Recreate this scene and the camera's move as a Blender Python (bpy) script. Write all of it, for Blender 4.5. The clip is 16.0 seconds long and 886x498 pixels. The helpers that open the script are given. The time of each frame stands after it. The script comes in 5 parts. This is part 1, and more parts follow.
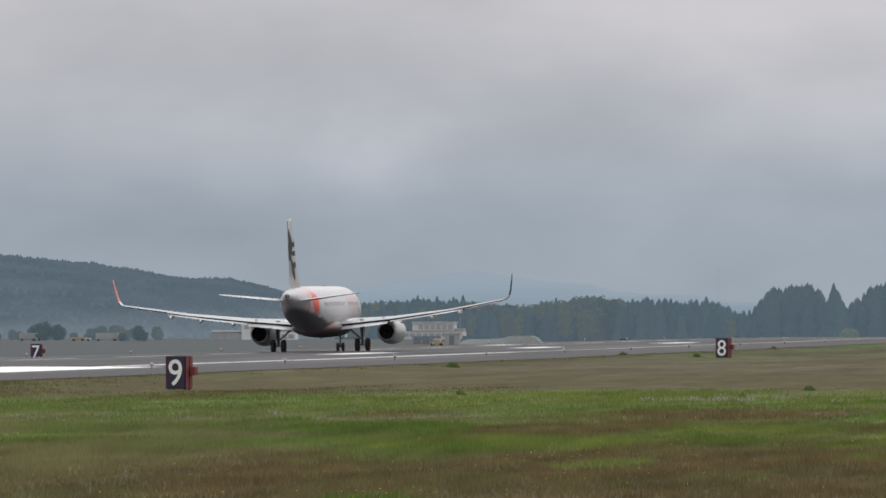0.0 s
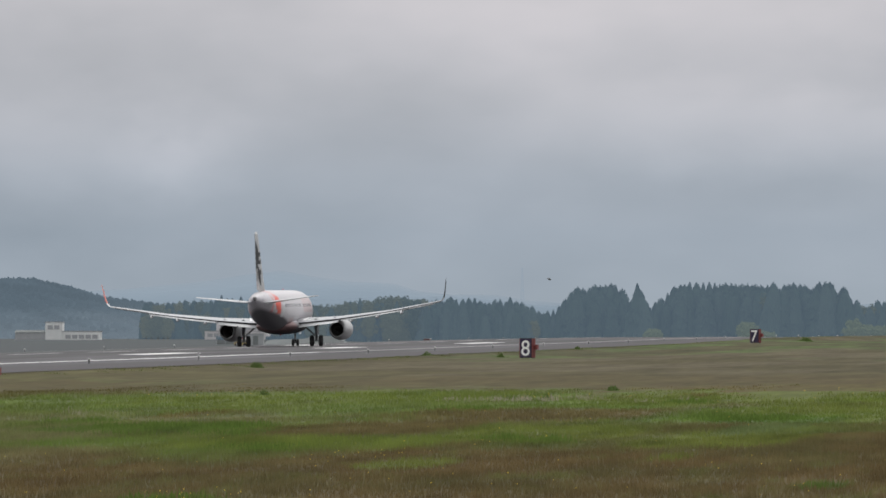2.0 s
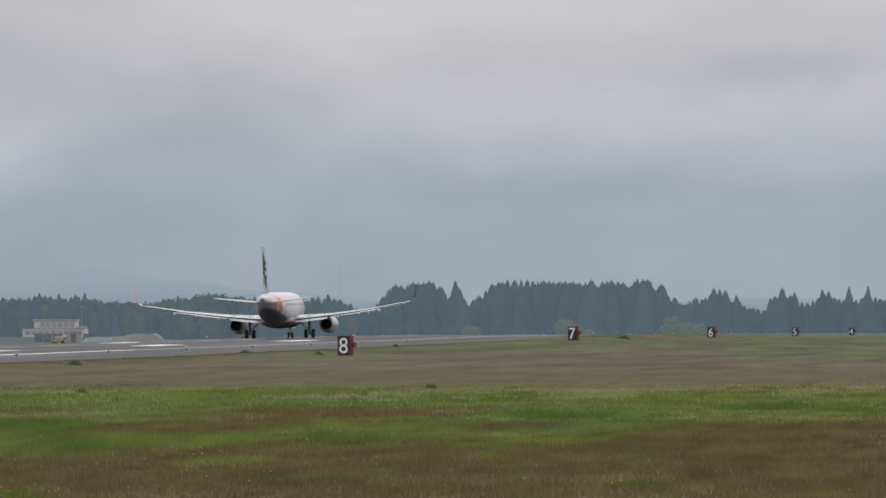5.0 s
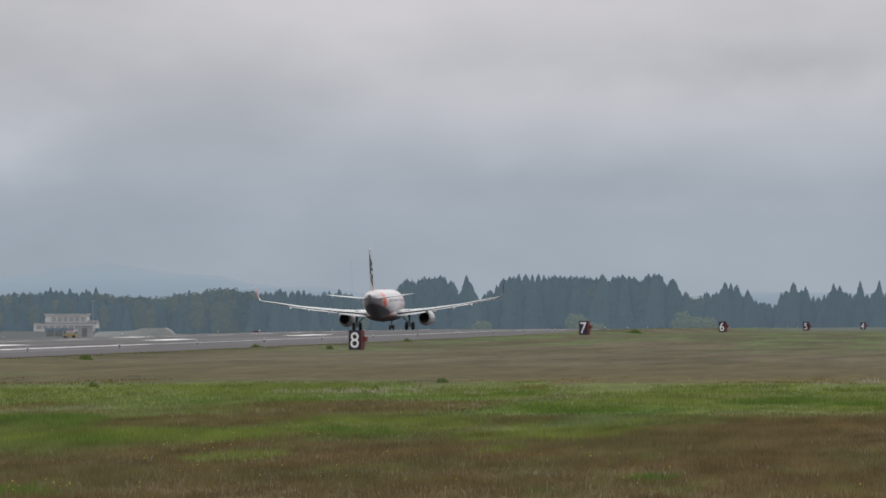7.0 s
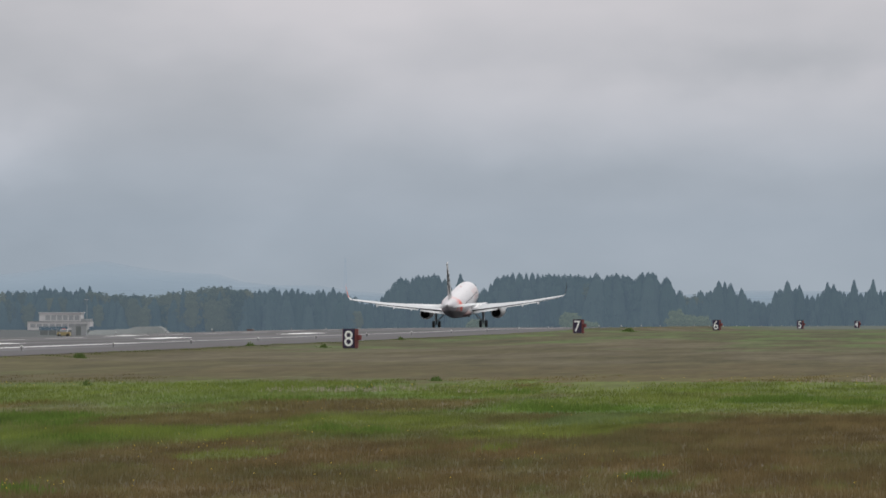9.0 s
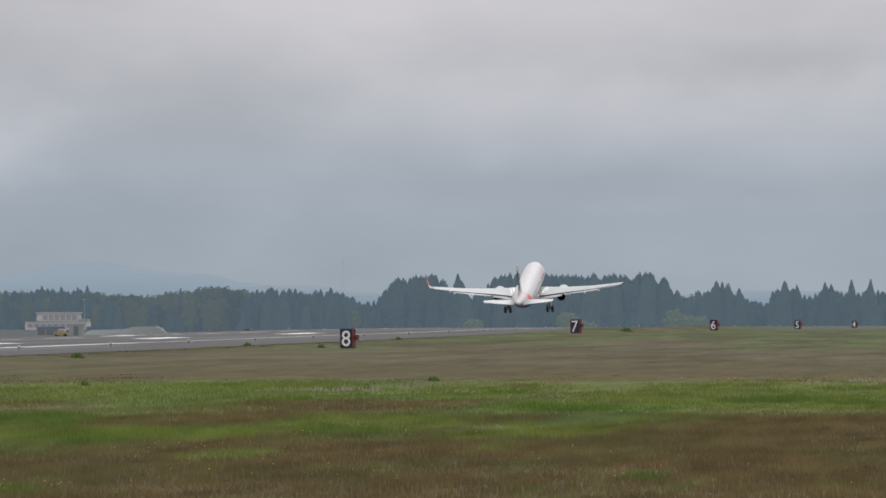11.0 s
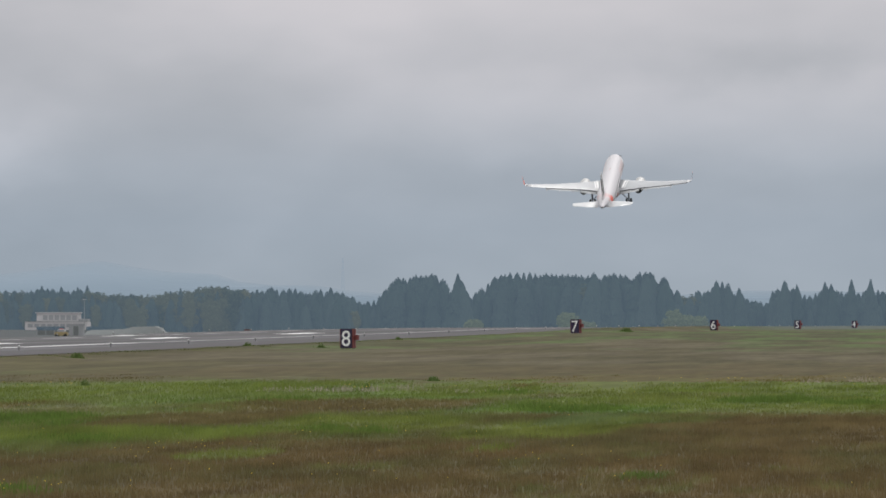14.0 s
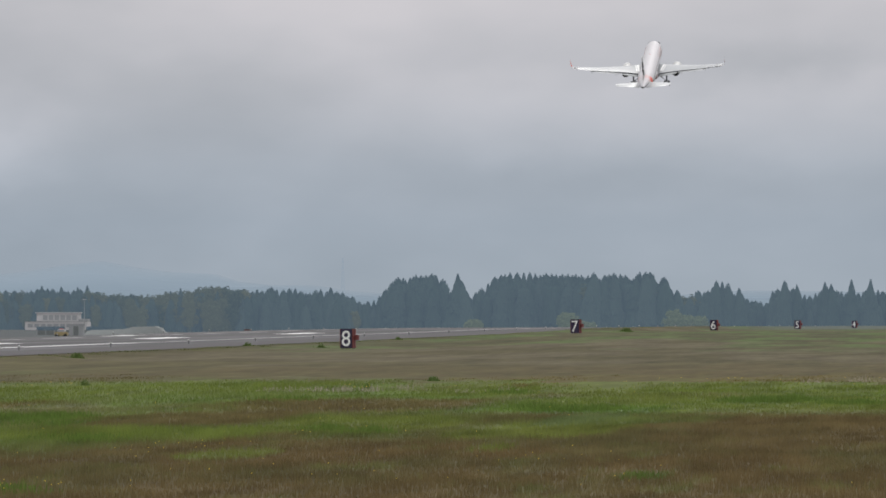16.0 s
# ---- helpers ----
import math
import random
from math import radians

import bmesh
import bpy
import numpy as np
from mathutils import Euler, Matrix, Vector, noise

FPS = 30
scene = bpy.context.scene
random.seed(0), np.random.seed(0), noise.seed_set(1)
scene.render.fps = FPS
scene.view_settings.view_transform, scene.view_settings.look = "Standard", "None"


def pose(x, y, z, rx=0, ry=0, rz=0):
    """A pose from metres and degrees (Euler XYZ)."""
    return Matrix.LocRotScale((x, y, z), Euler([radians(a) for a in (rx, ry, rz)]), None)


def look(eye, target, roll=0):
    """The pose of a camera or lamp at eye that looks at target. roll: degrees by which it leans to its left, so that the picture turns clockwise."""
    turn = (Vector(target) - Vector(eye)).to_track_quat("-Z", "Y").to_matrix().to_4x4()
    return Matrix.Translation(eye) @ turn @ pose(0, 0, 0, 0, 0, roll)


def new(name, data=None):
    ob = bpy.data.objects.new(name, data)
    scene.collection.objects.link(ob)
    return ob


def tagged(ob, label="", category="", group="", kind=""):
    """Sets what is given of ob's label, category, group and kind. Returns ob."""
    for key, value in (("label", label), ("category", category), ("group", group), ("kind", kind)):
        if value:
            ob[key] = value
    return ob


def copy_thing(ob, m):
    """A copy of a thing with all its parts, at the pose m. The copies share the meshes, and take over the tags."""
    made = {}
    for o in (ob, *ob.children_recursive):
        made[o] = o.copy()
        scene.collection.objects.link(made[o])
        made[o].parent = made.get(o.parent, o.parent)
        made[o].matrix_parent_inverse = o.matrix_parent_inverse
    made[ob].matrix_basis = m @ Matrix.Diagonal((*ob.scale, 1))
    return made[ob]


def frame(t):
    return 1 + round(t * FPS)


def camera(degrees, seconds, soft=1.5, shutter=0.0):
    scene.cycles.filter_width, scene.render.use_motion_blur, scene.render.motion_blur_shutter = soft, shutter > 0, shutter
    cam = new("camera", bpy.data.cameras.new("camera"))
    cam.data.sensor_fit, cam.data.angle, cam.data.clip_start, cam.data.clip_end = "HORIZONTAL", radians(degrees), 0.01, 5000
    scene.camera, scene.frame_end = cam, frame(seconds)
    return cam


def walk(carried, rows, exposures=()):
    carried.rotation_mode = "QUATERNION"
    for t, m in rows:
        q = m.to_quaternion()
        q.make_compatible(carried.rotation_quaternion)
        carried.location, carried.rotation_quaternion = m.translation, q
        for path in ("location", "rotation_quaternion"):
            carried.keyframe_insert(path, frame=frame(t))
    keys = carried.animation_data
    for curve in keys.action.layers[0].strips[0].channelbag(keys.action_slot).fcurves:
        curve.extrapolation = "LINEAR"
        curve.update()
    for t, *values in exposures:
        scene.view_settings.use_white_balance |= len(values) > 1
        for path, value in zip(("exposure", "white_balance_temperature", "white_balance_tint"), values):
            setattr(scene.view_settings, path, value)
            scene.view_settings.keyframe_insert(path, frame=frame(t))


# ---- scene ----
# camera on a tripod on a low bank beside the airfield; the runway runs along +y
EYE = 3.4
cam = camera(5.54, 16.0, soft=1.65)
PAN = [
    (0.0, 6.649, 0.466), (0.5, 6.426, 0.463), (1.0, 6.223, 0.463), (1.5, 5.852, 0.477), (2.0, 5.422, 0.467),
    (2.5, 5.060, 0.467), (3.0, 4.698, 0.476), (3.5, 4.375, 0.463), (3.7, 4.299, 0.463), (4.4, 4.283, 0.456), (6.0, 4.287, 0.443),
    (6.5, 4.322, 0.432), (7.0, 4.353, 0.417), (7.5, 4.364, 0.403), (8.0, 4.380, 0.402), (8.5, 4.363, 0.407),
    (9.0, 4.315, 0.407), (9.4, 4.300, 0.407), (11.5, 4.299, 0.407), (16.0, 4.299, 0.407),
]
walk(cam, [(t, pose(0, 0, EYE, 90 + tilt, 0, turn)) for t, turn, tilt in PAN], exposures=[(0.0, 0.0), (16.0, 0.0)])


# ---- light: an overcast sky, brighter overhead, and a weak wide sun behind the cloud ----
def build_world():
    world = bpy.data.worlds.new("overcast")
    scene.world = world
    world.use_nodes = True
    nt = world.node_tree
    nt.nodes.clear()
    N, L = nt.nodes.new, nt.links.new

    def maths(op, a, b=None, clamp=False):
        n = N("ShaderNodeMath")
        n.operation, n.use_clamp = op, clamp
        for i, v in enumerate((a, b)):
            if v is None:
                continue
            if isinstance(v, (int, float)):
                n.inputs[i].default_value = v
            else:
                L(v, n.inputs[i])
        return n.outputs[0]

    co = N("ShaderNodeTexCoord").outputs["Generated"]
    sep = N("ShaderNodeSeparateXYZ")
    L(co, sep.inputs[0])
    up = maths("MAXIMUM", sep.outputs[2], 0.0)
    ramp = N("ShaderNodeValToRGB")
    L(maths("POWER", up, 0.5), ramp.inputs[0])
    els = ramp.color_ramp.elements
    els[0].position, els[0].color = 0.0, (0.316, 0.386, 0.462, 1)
    els[1].position, els[1].color = 1.0, (1.42, 1.42, 1.42, 1)
    for p, c in ((0.10, (0.316, 0.380, 0.466)), (0.127, (0.370, 0.423, 0.505)), (0.16, (0.471, 0.490, 0.553)), (0.19, (0.553, 0.549, 0.602)), (0.4, (0.8, 0.81, 0.83))):
        e = els.new(p)
        e.color = (*c, 1)

    def cloud(scale, detail, stretch, seed):
        m = N("ShaderNodeMapping")
        m.inputs["Scale"].default_value = (scale, scale, scale * stretch)
        m.inputs["Location"].default_value = (seed, seed * 0.7, seed * 1.3)
        L(co, m.inputs[0])
        t = N("ShaderNodeTexNoise")
        t.inputs["Scale"].default_value, t.inputs["Detail"].default_value, t.inputs["Roughness"].default_value = 1.0, detail, 0.5
        L(m.outputs[0], t.inputs["Vector"])
        return maths("SUBTRACT", t.outputs[0], 0.5)

    fine = maths("MULTIPLY", cloud(34, 3, 2.0, 3.1), 0.36)
    wisps = maths("MULTIPLY", cloud(80, 4, 2.6, 1.3), 0.11)
    broad = maths("MULTIPLY", cloud(6, 3, 2.0, 7.7), 0.15)
    total = maths("ADD", maths("ADD", maths("ADD", fine, wisps), broad), 1.0)
    # single brighter and darker cloud banks: direction (x, z) for y = 1, half widths, gain
    qx = maths("DIVIDE", sep.outputs[0], maths("MAXIMUM", sep.outputs[1], 0.05))
    qz = maths("DIVIDE", sep.outputs[2], maths("MAXIMUM", sep.outputs[1], 0.05))
    qx = maths("ADD", qx, maths("MULTIPLY", cloud(90, 3, 1.5, 2.2), 0.009))
    qz = maths("ADD", qz, maths("MULTIPLY", cloud(110, 3, 1.5, 5.2), 0.006))
    for cx, cz, wx, wz, gain in CLOUDS:
        dx = maths("DIVIDE", maths("SUBTRACT", qx, cx), wx)
        dz = maths("DIVIDE", maths("SUBTRACT", qz, cz), wz)
        d2 = maths("ADD", maths("MULTIPLY", dx, dx), maths("MULTIPLY", dz, dz))
        total = maths("ADD", total, maths("MULTIPLY", maths("EXPONENT", maths("MULTIPLY", d2, -1.0)), gain))
    # bright cloud looks warm, the darker banks between are bluer
    tint = N("ShaderNodeMix")
    tint.data_type = "RGBA"
    tint.inputs[6].default_value, tint.inputs[7].default_value = (0.985, 1.0, 0.994, 1), (1.042, 1.0, 0.966, 1)
    L(maths("ADD", maths("MULTIPLY", maths("SUBTRACT", total, 1.03), 3.2), 0.5, clamp=True), tint.inputs[0])
    tone = N("ShaderNodeVectorMath")
    tone.operation = "MULTIPLY"
    L(ramp.outputs[0], tone.inputs[0])
    L(tint.outputs[2], tone.inputs[1])
    mix = N("ShaderNodeVectorMath")
    mix.operation = "SCALE"
    L(tone.outputs[0], mix.inputs[0])
    L(total, mix.inputs["Scale"])
    cloud_bg = N("ShaderNodeBackground")
    L(mix.outputs[0], cloud_bg.inputs[0])
    cloud_bg.inputs[1].default_value = 0.93
    sky = N("ShaderNodeTexSky")
    sky.sky_type, sky.sun_disc = "NISHITA", False
    sky.sun_elevation, sky.sun_rotation = radians(50), radians(20)
    sky_bg = N("ShaderNodeBackground")
    L(sky.outputs[0], sky_bg.inputs[0])
    sky_bg.inputs[1].default_value = 0.006
    add = N("ShaderNodeAddShader")
    L(cloud_bg.outputs[0], add.inputs[0])
    L(sky_bg.outputs[0], add.inputs[1])
    out = N("ShaderNodeOutputWorld")
    L(add.outputs[0], out.inputs[0])


CLOUDS = [
    (-0.067, 0.0215, 0.020, 0.0042, 0.11), (-0.1245, 0.0187, 0.0062, 0.0040, 0.21), (-0.085, 0.0330, 0.022, 0.004, 0.07),
    (-0.036, 0.0215, 0.010, 0.0035, 0.07), (-0.034, 0.0285, 0.008, 0.0022, -0.07), (-0.105, 0.0225, 0.012, 0.005, -0.06),
    (-0.055, 0.0140, 0.030, 0.0028, -0.06), (-0.150, 0.0150, 0.018, 0.0035, -0.05), (-0.145, 0.0300, 0.030, 0.007, -0.14),
    (-0.072, 0.0255, 0.014, 0.0045, 0.06), (-0.044, 0.0274, 0.015, 0.0021, -0.085),
    (-0.128, 0.0280, 0.014, 0.004, -0.04), (-0.100, 0.0100, 0.018, 0.0022, 0.03), (-0.136, 0.0105, 0.024, 0.0042, -0.11),
]
build_world()
sun = new("sun", bpy.data.lights.new("sun", "SUN"))
sun.data.energy, sun.data.angle, sun.data.color = 0.8, radians(24), (1.0, 0.97, 0.93)
sun.matrix_world = look((25, 70, 90), (0, 0, 0))


# ---- materials ----
class Mat:
    """A node material with a noise-varied colour and fine bump."""

    def __init__(self, name, color, rough=0.6, metal=0.0, vary=0.12, scale=3.0, bump=0.0, bump_scale=20.0, coat=0.0, island=0.0, spec=0.5, thin=0.0):
        self.m = bpy.data.materials.new(name)
        self.m.use_nodes = True
        self.nt = self.m.node_tree
        self.b = self.nt.nodes["Principled BSDF"]
        self.b.inputs["Roughness"].default_value = rough
        self.b.inputs["Metallic"].default_value = metal
        self.b.inputs["Coat Weight"].default_value = coat
        self.b.inputs["Specular IOR Level"].default_value = spec
        self.co = self.node("ShaderNodeTexCoord").outputs["Object"]
        n1, n2 = self.noise(scale, 4), self.noise(scale * 7.3, 3)
        v = self.maths("ADD", self.maths("MULTIPLY", self.maths("SUBTRACT", n1, 0.5), 2.2 * vary), self.maths("MULTIPLY", self.maths("SUBTRACT", n2, 0.5), 1.3 * vary))
        v = self.maths("ADD", v, 1.0)
        if island:
            r = self.node("ShaderNodeNewGeometry").outputs["Random Per Island"]
            v = self.maths("MULTIPLY", v, self.maths("ADD", self.maths("MULTIPLY", r, 2 * island), 1.0 - island))
        self.gain = v
        self.leaf = None
        if thin:
            # leaves let part of the light through
            self.leaf, both = self.node("ShaderNodeBsdfTranslucent"), self.node("ShaderNodeMixShader")
            both.inputs[0].default_value = thin
            self.nt.links.new(self.b.outputs[0], both.inputs[1])
            self.nt.links.new(self.leaf.outputs[0], both.inputs[2])
            top = both.outputs[0]
            self.nt.links.new(top, self.nt.nodes["Material Output"].inputs[0])
        self.set_color(self.rgb(color))
        if bump:
            bn = self.node("ShaderNodeBump")
            bn.inputs["Strength"].default_value, bn.inputs["Distance"].default_value = bump, 0.03
            self.nt.links.new(self.noise(bump_scale, 5), bn.inputs["Height"])
            self.nt.links.new(bn.outputs[0], self.b.inputs["Normal"])

    def node(self, kind):
        return self.nt.nodes.new(kind)

    def noise(self, scale, detail, co=None):
        t = self.node("ShaderNodeTexNoise")
        t.inputs["Scale"].default_value, t.inputs["Detail"].default_value = scale, detail
        self.nt.links.new(co or self.co, t.inputs["Vector"])
        return t.outputs[0]

    def maths(self, op, a, b=0.0, clamp=False):
        n = self.node("ShaderNodeMath")
        n.operation, n.use_clamp = op, clamp
        for i, v in enumerate((a, b)):
            if isinstance(v, (int, float)):
                n.inputs[i].default_value = v
            else:
                self.nt.links.new(v, n.inputs[i])
        return n.outputs[0]

    def rgb(self, c):
        n = self.node("ShaderNodeRGB")
        n.outputs[0].default_value = (*c, 1)
        return n.outputs[0]

    def mix(self, fac, a, b):
        n = self.node("ShaderNodeMix")
        n.data_type = "RGBA"
        self.nt.links.new(fac, n.inputs[0])
        self.nt.links.new(a, n.inputs[6])
        self.nt.links.new(b, n.inputs[7])
        return n.outputs[2]

    def step(self, v, lo, hi):
        n = self.node("ShaderNodeMapRange")
        n.interpolation_type = "SMOOTHSTEP"
        n.inputs[1].default_value, n.inputs[2].default_value = lo, hi
        self.nt.links.new(v, n.inputs[0])
        return n.outputs[0]

    def set_color(self, c):
        n = self.node("ShaderNodeVectorMath")
        n.operation = "SCALE"
        self.nt.links.new(c, n.inputs[0])
        self.nt.links.new(self.gain, n.inputs["Scale"])
        self.nt.links.new(n.outputs[0], self.b.inputs["Base Color"])
        if self.leaf:
            self.nt.links.new(n.outputs[0], self.leaf.inputs[0])


# patches of the meadow: tone, centre x and y, half width and half depth
PATCHES = [
    ("brown", -29.4, 285, 3.3, 18), ("brown", -28.0, 327, 5.3, 23), ("brown", -8.9, 263, 4.4, 40), ("green", -28.0, 252, 4.4, 13), ("green", -23.0, 273, 3.0, 19),
    ("green", -42.8, 390, 7.5, 36), ("green", -19.9, 396, 11.0, 38), ("green", -14.6, 336, 7.8, 27), ("green", -16.8, 260, 2.6, 17), ("rust", -40.3, 331, 1.0, 12),
    ("rust", -21.0, 455, 13.0, 22), ("lush", -36.2, 282, 3.4, 8), ("lush", -31.9, 275, 0.5, 7), ("lush", -18.6, 315, 2.6, 12), ("lush", -13.5, 348, 2.0, 12),
    ("cool", -17.1, 288, 1.1, 15), ("lush", -10.2, 192, 0.6, 4), ("green", -16.0, 229, 0.5, 5), ("green", -21.5, 218, 1.0, 7),
]
TONES = {"brown": (0.112, 0.086, 0.041), "green": (0.112, 0.138, 0.032), "rust": (0.112, 0.090, 0.034), "lush": (0.070, 0.116, 0.024), "cool": (0.098, 0.126, 0.052)}


def field_material(name, island=0.0, lift=1.0, thin=0.0):
    """Rough airfield meadow: brown seeding grass, lush green belts and dry tan belts, by place."""
    k = Mat(name, (0.1, 0.1, 0.05), rough=0.9, vary=0.10, scale=0.9, island=island, spec=0.08, thin=thin)
    place = k.node("ShaderNodeNewGeometry").outputs["Position"]
    sep = k.node("ShaderNodeSeparateXYZ")
    k.nt.links.new(place, sep.inputs[0])
    x, y = sep.outputs[0], sep.outputs[1]
    long = k.node("ShaderNodeVectorMath")
    long.operation = "MULTIPLY"
    long.inputs[1].default_value = (1.0, 0.13, 1.0)
    k.nt.links.new(place, long.inputs[0])
    drawn = long.outputs[0]
    n_big, n_mid, n_fine = k.noise(0.045, 3, place), k.noise(0.2, 4, drawn), k.noise(0.75, 5, drawn)
    wob = k.maths("MULTIPLY", k.maths("SUBTRACT", n_mid, 0.5), 120.0)
    wobb = k.maths("MULTIPLY", k.maths("SUBTRACT", n_big, 0.5), 190.0)
    yy = k.maths("ADD", y, wob)
    # far side of the near brown belt swings out to the right
    edge = k.maths("ADD", k.maths("MULTIPLY", k.maths("MAXIMUM", k.maths("ADD", x, 28.0), 0.0), 4.2), 240.0)
    rel = k.maths("SUBTRACT", yy, edge)
    brown, brown2 = k.rgb(tuple(c * lift for c in (0.108, 0.080, 0.038))), k.rgb(tuple(c * lift for c in (0.099, 0.087, 0.040)))
    green, lush = k.rgb(tuple(c * lift for c in (0.108, 0.120, 0.043))), k.rgb(tuple(c * lift for c in (0.098, 0.150, 0.032)))
    tan, olive = k.rgb(tuple(c * lift for c in (0.110, 0.093, 0.056))), k.rgb(tuple(c * lift for c in (0.078, 0.077, 0.037)))
    grassy, dark = k.rgb(tuple(c * lift for c in (0.084, 0.116, 0.038))), k.rgb(tuple(c * lift for c in (0.082, 0.071, 0.035)))
    near = k.mix(k.step(n_mid, 0.42, 0.62), brown, brown2)
    near = k.mix(k.maths("MULTIPLY", k.step(n_fine, 0.53, 0.68), 0.6), near, green)
    dry = k.rgb(tuple(c * lift for c in (0.128, 0.122, 0.058)))
    mid = k.mix(k.step(n_fine, 0.42, 0.58), dry, green)
    side = k.maths("ADD", n_mid, k.maths("MULTIPLY", k.maths("ADD", x, 36.0), 0.004))
    mid = k.mix(k.maths("MULTIPLY", k.step(side, 0.42, 0.58), k.maths("ADD", k.maths("MULTIPLY", k.step(n_fine, 0.60, 0.40), 0.5), 0.5)), mid, lush)
    mid = k.mix(k.maths("MULTIPLY", k.step(n_big, 0.52, 0.62), 0.5), mid, brown2)
    c = k.mix(k.step(rel, -30.0, 28.0), near, mid)
    ragged = k.maths("ADD", k.maths("MULTIPLY", k.maths("SUBTRACT", n_mid, 0.5), 170.0), k.maths("MULTIPLY", k.maths("SUBTRACT", n_fine, 0.5), 110.0))
    y2 = k.maths("ADD", k.maths("ADD", y, wobb), ragged)
    rust = k.rgb(tuple(c * lift for c in (0.118, 0.090, 0.036)))
    right = k.step(x, -44.0, -24.0)
    c = k.mix(k.maths("MULTIPLY", k.maths("MULTIPLY", k.step(y2, 405.0, 470.0), k.step(n_fine, 0.44, 0.58)), right), c, rust)
    # a greener belt along the runway side
    fresh = k.rgb(tuple(c * lift for c in (0.108, 0.152, 0.037)))
    belt = k.maths("MULTIPLY", k.step(x, -25.0, -37.0), k.maths("MULTIPLY", k.step(yy, 300.0, 350.0), k.step(yy, 452.0, 418.0)))
    c = k.mix(k.maths("MULTIPLY", belt, k.maths("ADD", k.maths("MULTIPLY", k.step(n_fine, 0.62, 0.42), 0.4), 0.5)), c, fresh)
    # paler, drier grass on the side away from the fence
    straw = k.rgb(tuple(c * lift for c in (0.150, 0.150, 0.072)))
    c = k.mix(k.maths("MULTIPLY", k.maths("MULTIPLY", k.step(x, -27.0, -36.0), k.step(y, 345.0, 300.0)), k.maths("MULTIPLY", k.step(n_mid, 0.62, 0.42), 0.65)), c, straw)
    c = k.mix(k.step(y2, 468.0, 525.0), c, brown2)
    n_long, n_wide = k.noise(0.09, 5, drawn), k.noise(0.035, 4, drawn)
    c = k.mix(k.step(y2, 530.0, 590.0), c, k.mix(k.step(n_long, 0.47, 0.56), tan, dark))
    c = k.mix(k.step(y2, 660.0, 800.0), c, k.mix(k.step(n_long, 0.46, 0.54), k.mix(k.step(n_wide, 0.50, 0.58), grassy, tan), k.mix(k.step(n_wide, 0.46, 0.54), olive, dark)))
    umber = k.rgb(tuple(c * lift for c in (0.088, 0.068, 0.032)))
    y3 = k.maths("ADD", k.maths("ADD", y, k.maths("MULTIPLY", ragged, 0.7)), k.maths("MULTIPLY", k.step(x, -45.0, -62.0), 60.0))
    c = k.mix(k.maths("MULTIPLY", k.maths("MULTIPLY", k.step(y3, 430.0, 465.0), k.step(y3, 570.0, 520.0)), 0.8), c, umber)
    # single patches with ragged edges
    torn = k.maths("ADD", k.maths("MULTIPLY", k.maths("SUBTRACT", n_mid, 0.5), 1.6), k.maths("MULTIPLY", k.maths("SUBTRACT", n_fine, 0.5), 2.6))
    y_torn = k.maths("ADD", y, k.maths("MULTIPLY", ragged, 0.6))
    for tone, cx, cy, hx, hy in PATCHES:
        across, along = (k.maths("MULTIPLY", k.maths("SUBTRACT", v, mid_v), 1.0 / half) for v, mid_v, half in ((x, cx, hx), (y_torn if cy > 380 else y, cy, hy)))
        off = k.maths("ADD", k.maths("ADD", k.maths("POWER", k.maths("ABSOLUTE", across), 3.0), k.maths("POWER", k.maths("ABSOLUTE", along), 3.0)), torn)
        c = k.mix(k.maths("MULTIPLY", k.step(off, 1.3, 0.5), 0.8), c, k.rgb(tuple(v * lift for v in TONES[tone])))
    # tussocks and thin spots
    far_co = k.node("ShaderNodeVectorMath")
    far_co.operation = "MULTIPLY"
    far_co.inputs[1].default_value = (1.0, 0.08, 1.0)
    k.nt.links.new(place, far_co.inputs[0])
    near_tuft, far_tuft = k.noise(0.5, 8, drawn), k.noise(0.35, 8, far_co.outputs[0])
    tuft = k.maths("ADD", near_tuft, k.maths("MULTIPLY", k.maths("SUBTRACT", far_tuft, near_tuft), k.step(y, 330.0, 560.0)))
    tuft = k.maths("MULTIPLY", k.maths("SUBTRACT", tuft, 0.5), 1.25)
    grain = k.maths("MULTIPLY", k.maths("SUBTRACT", k.noise(1.6, 6, far_co.outputs[0]), 0.5), 0.9)
    tuft = k.maths("ADD", tuft, grain)
    tuft = k.maths("MAXIMUM", k.maths("ADD", tuft, 1.0), 0.5)
    rough_c = k.node("ShaderNodeVectorMath")
    rough_c.operation = "SCALE"
    k.nt.links.new(c, rough_c.inputs[0])
    k.nt.links.new(tuft, rough_c.inputs["Scale"])
    c = rough_c.outputs[0]
    # haze over the far ground, put into the base colour as bluish grey
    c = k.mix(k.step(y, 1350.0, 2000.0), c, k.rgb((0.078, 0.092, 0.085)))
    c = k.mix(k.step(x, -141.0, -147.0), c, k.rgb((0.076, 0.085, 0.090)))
    k.set_color(c)
    return k.m


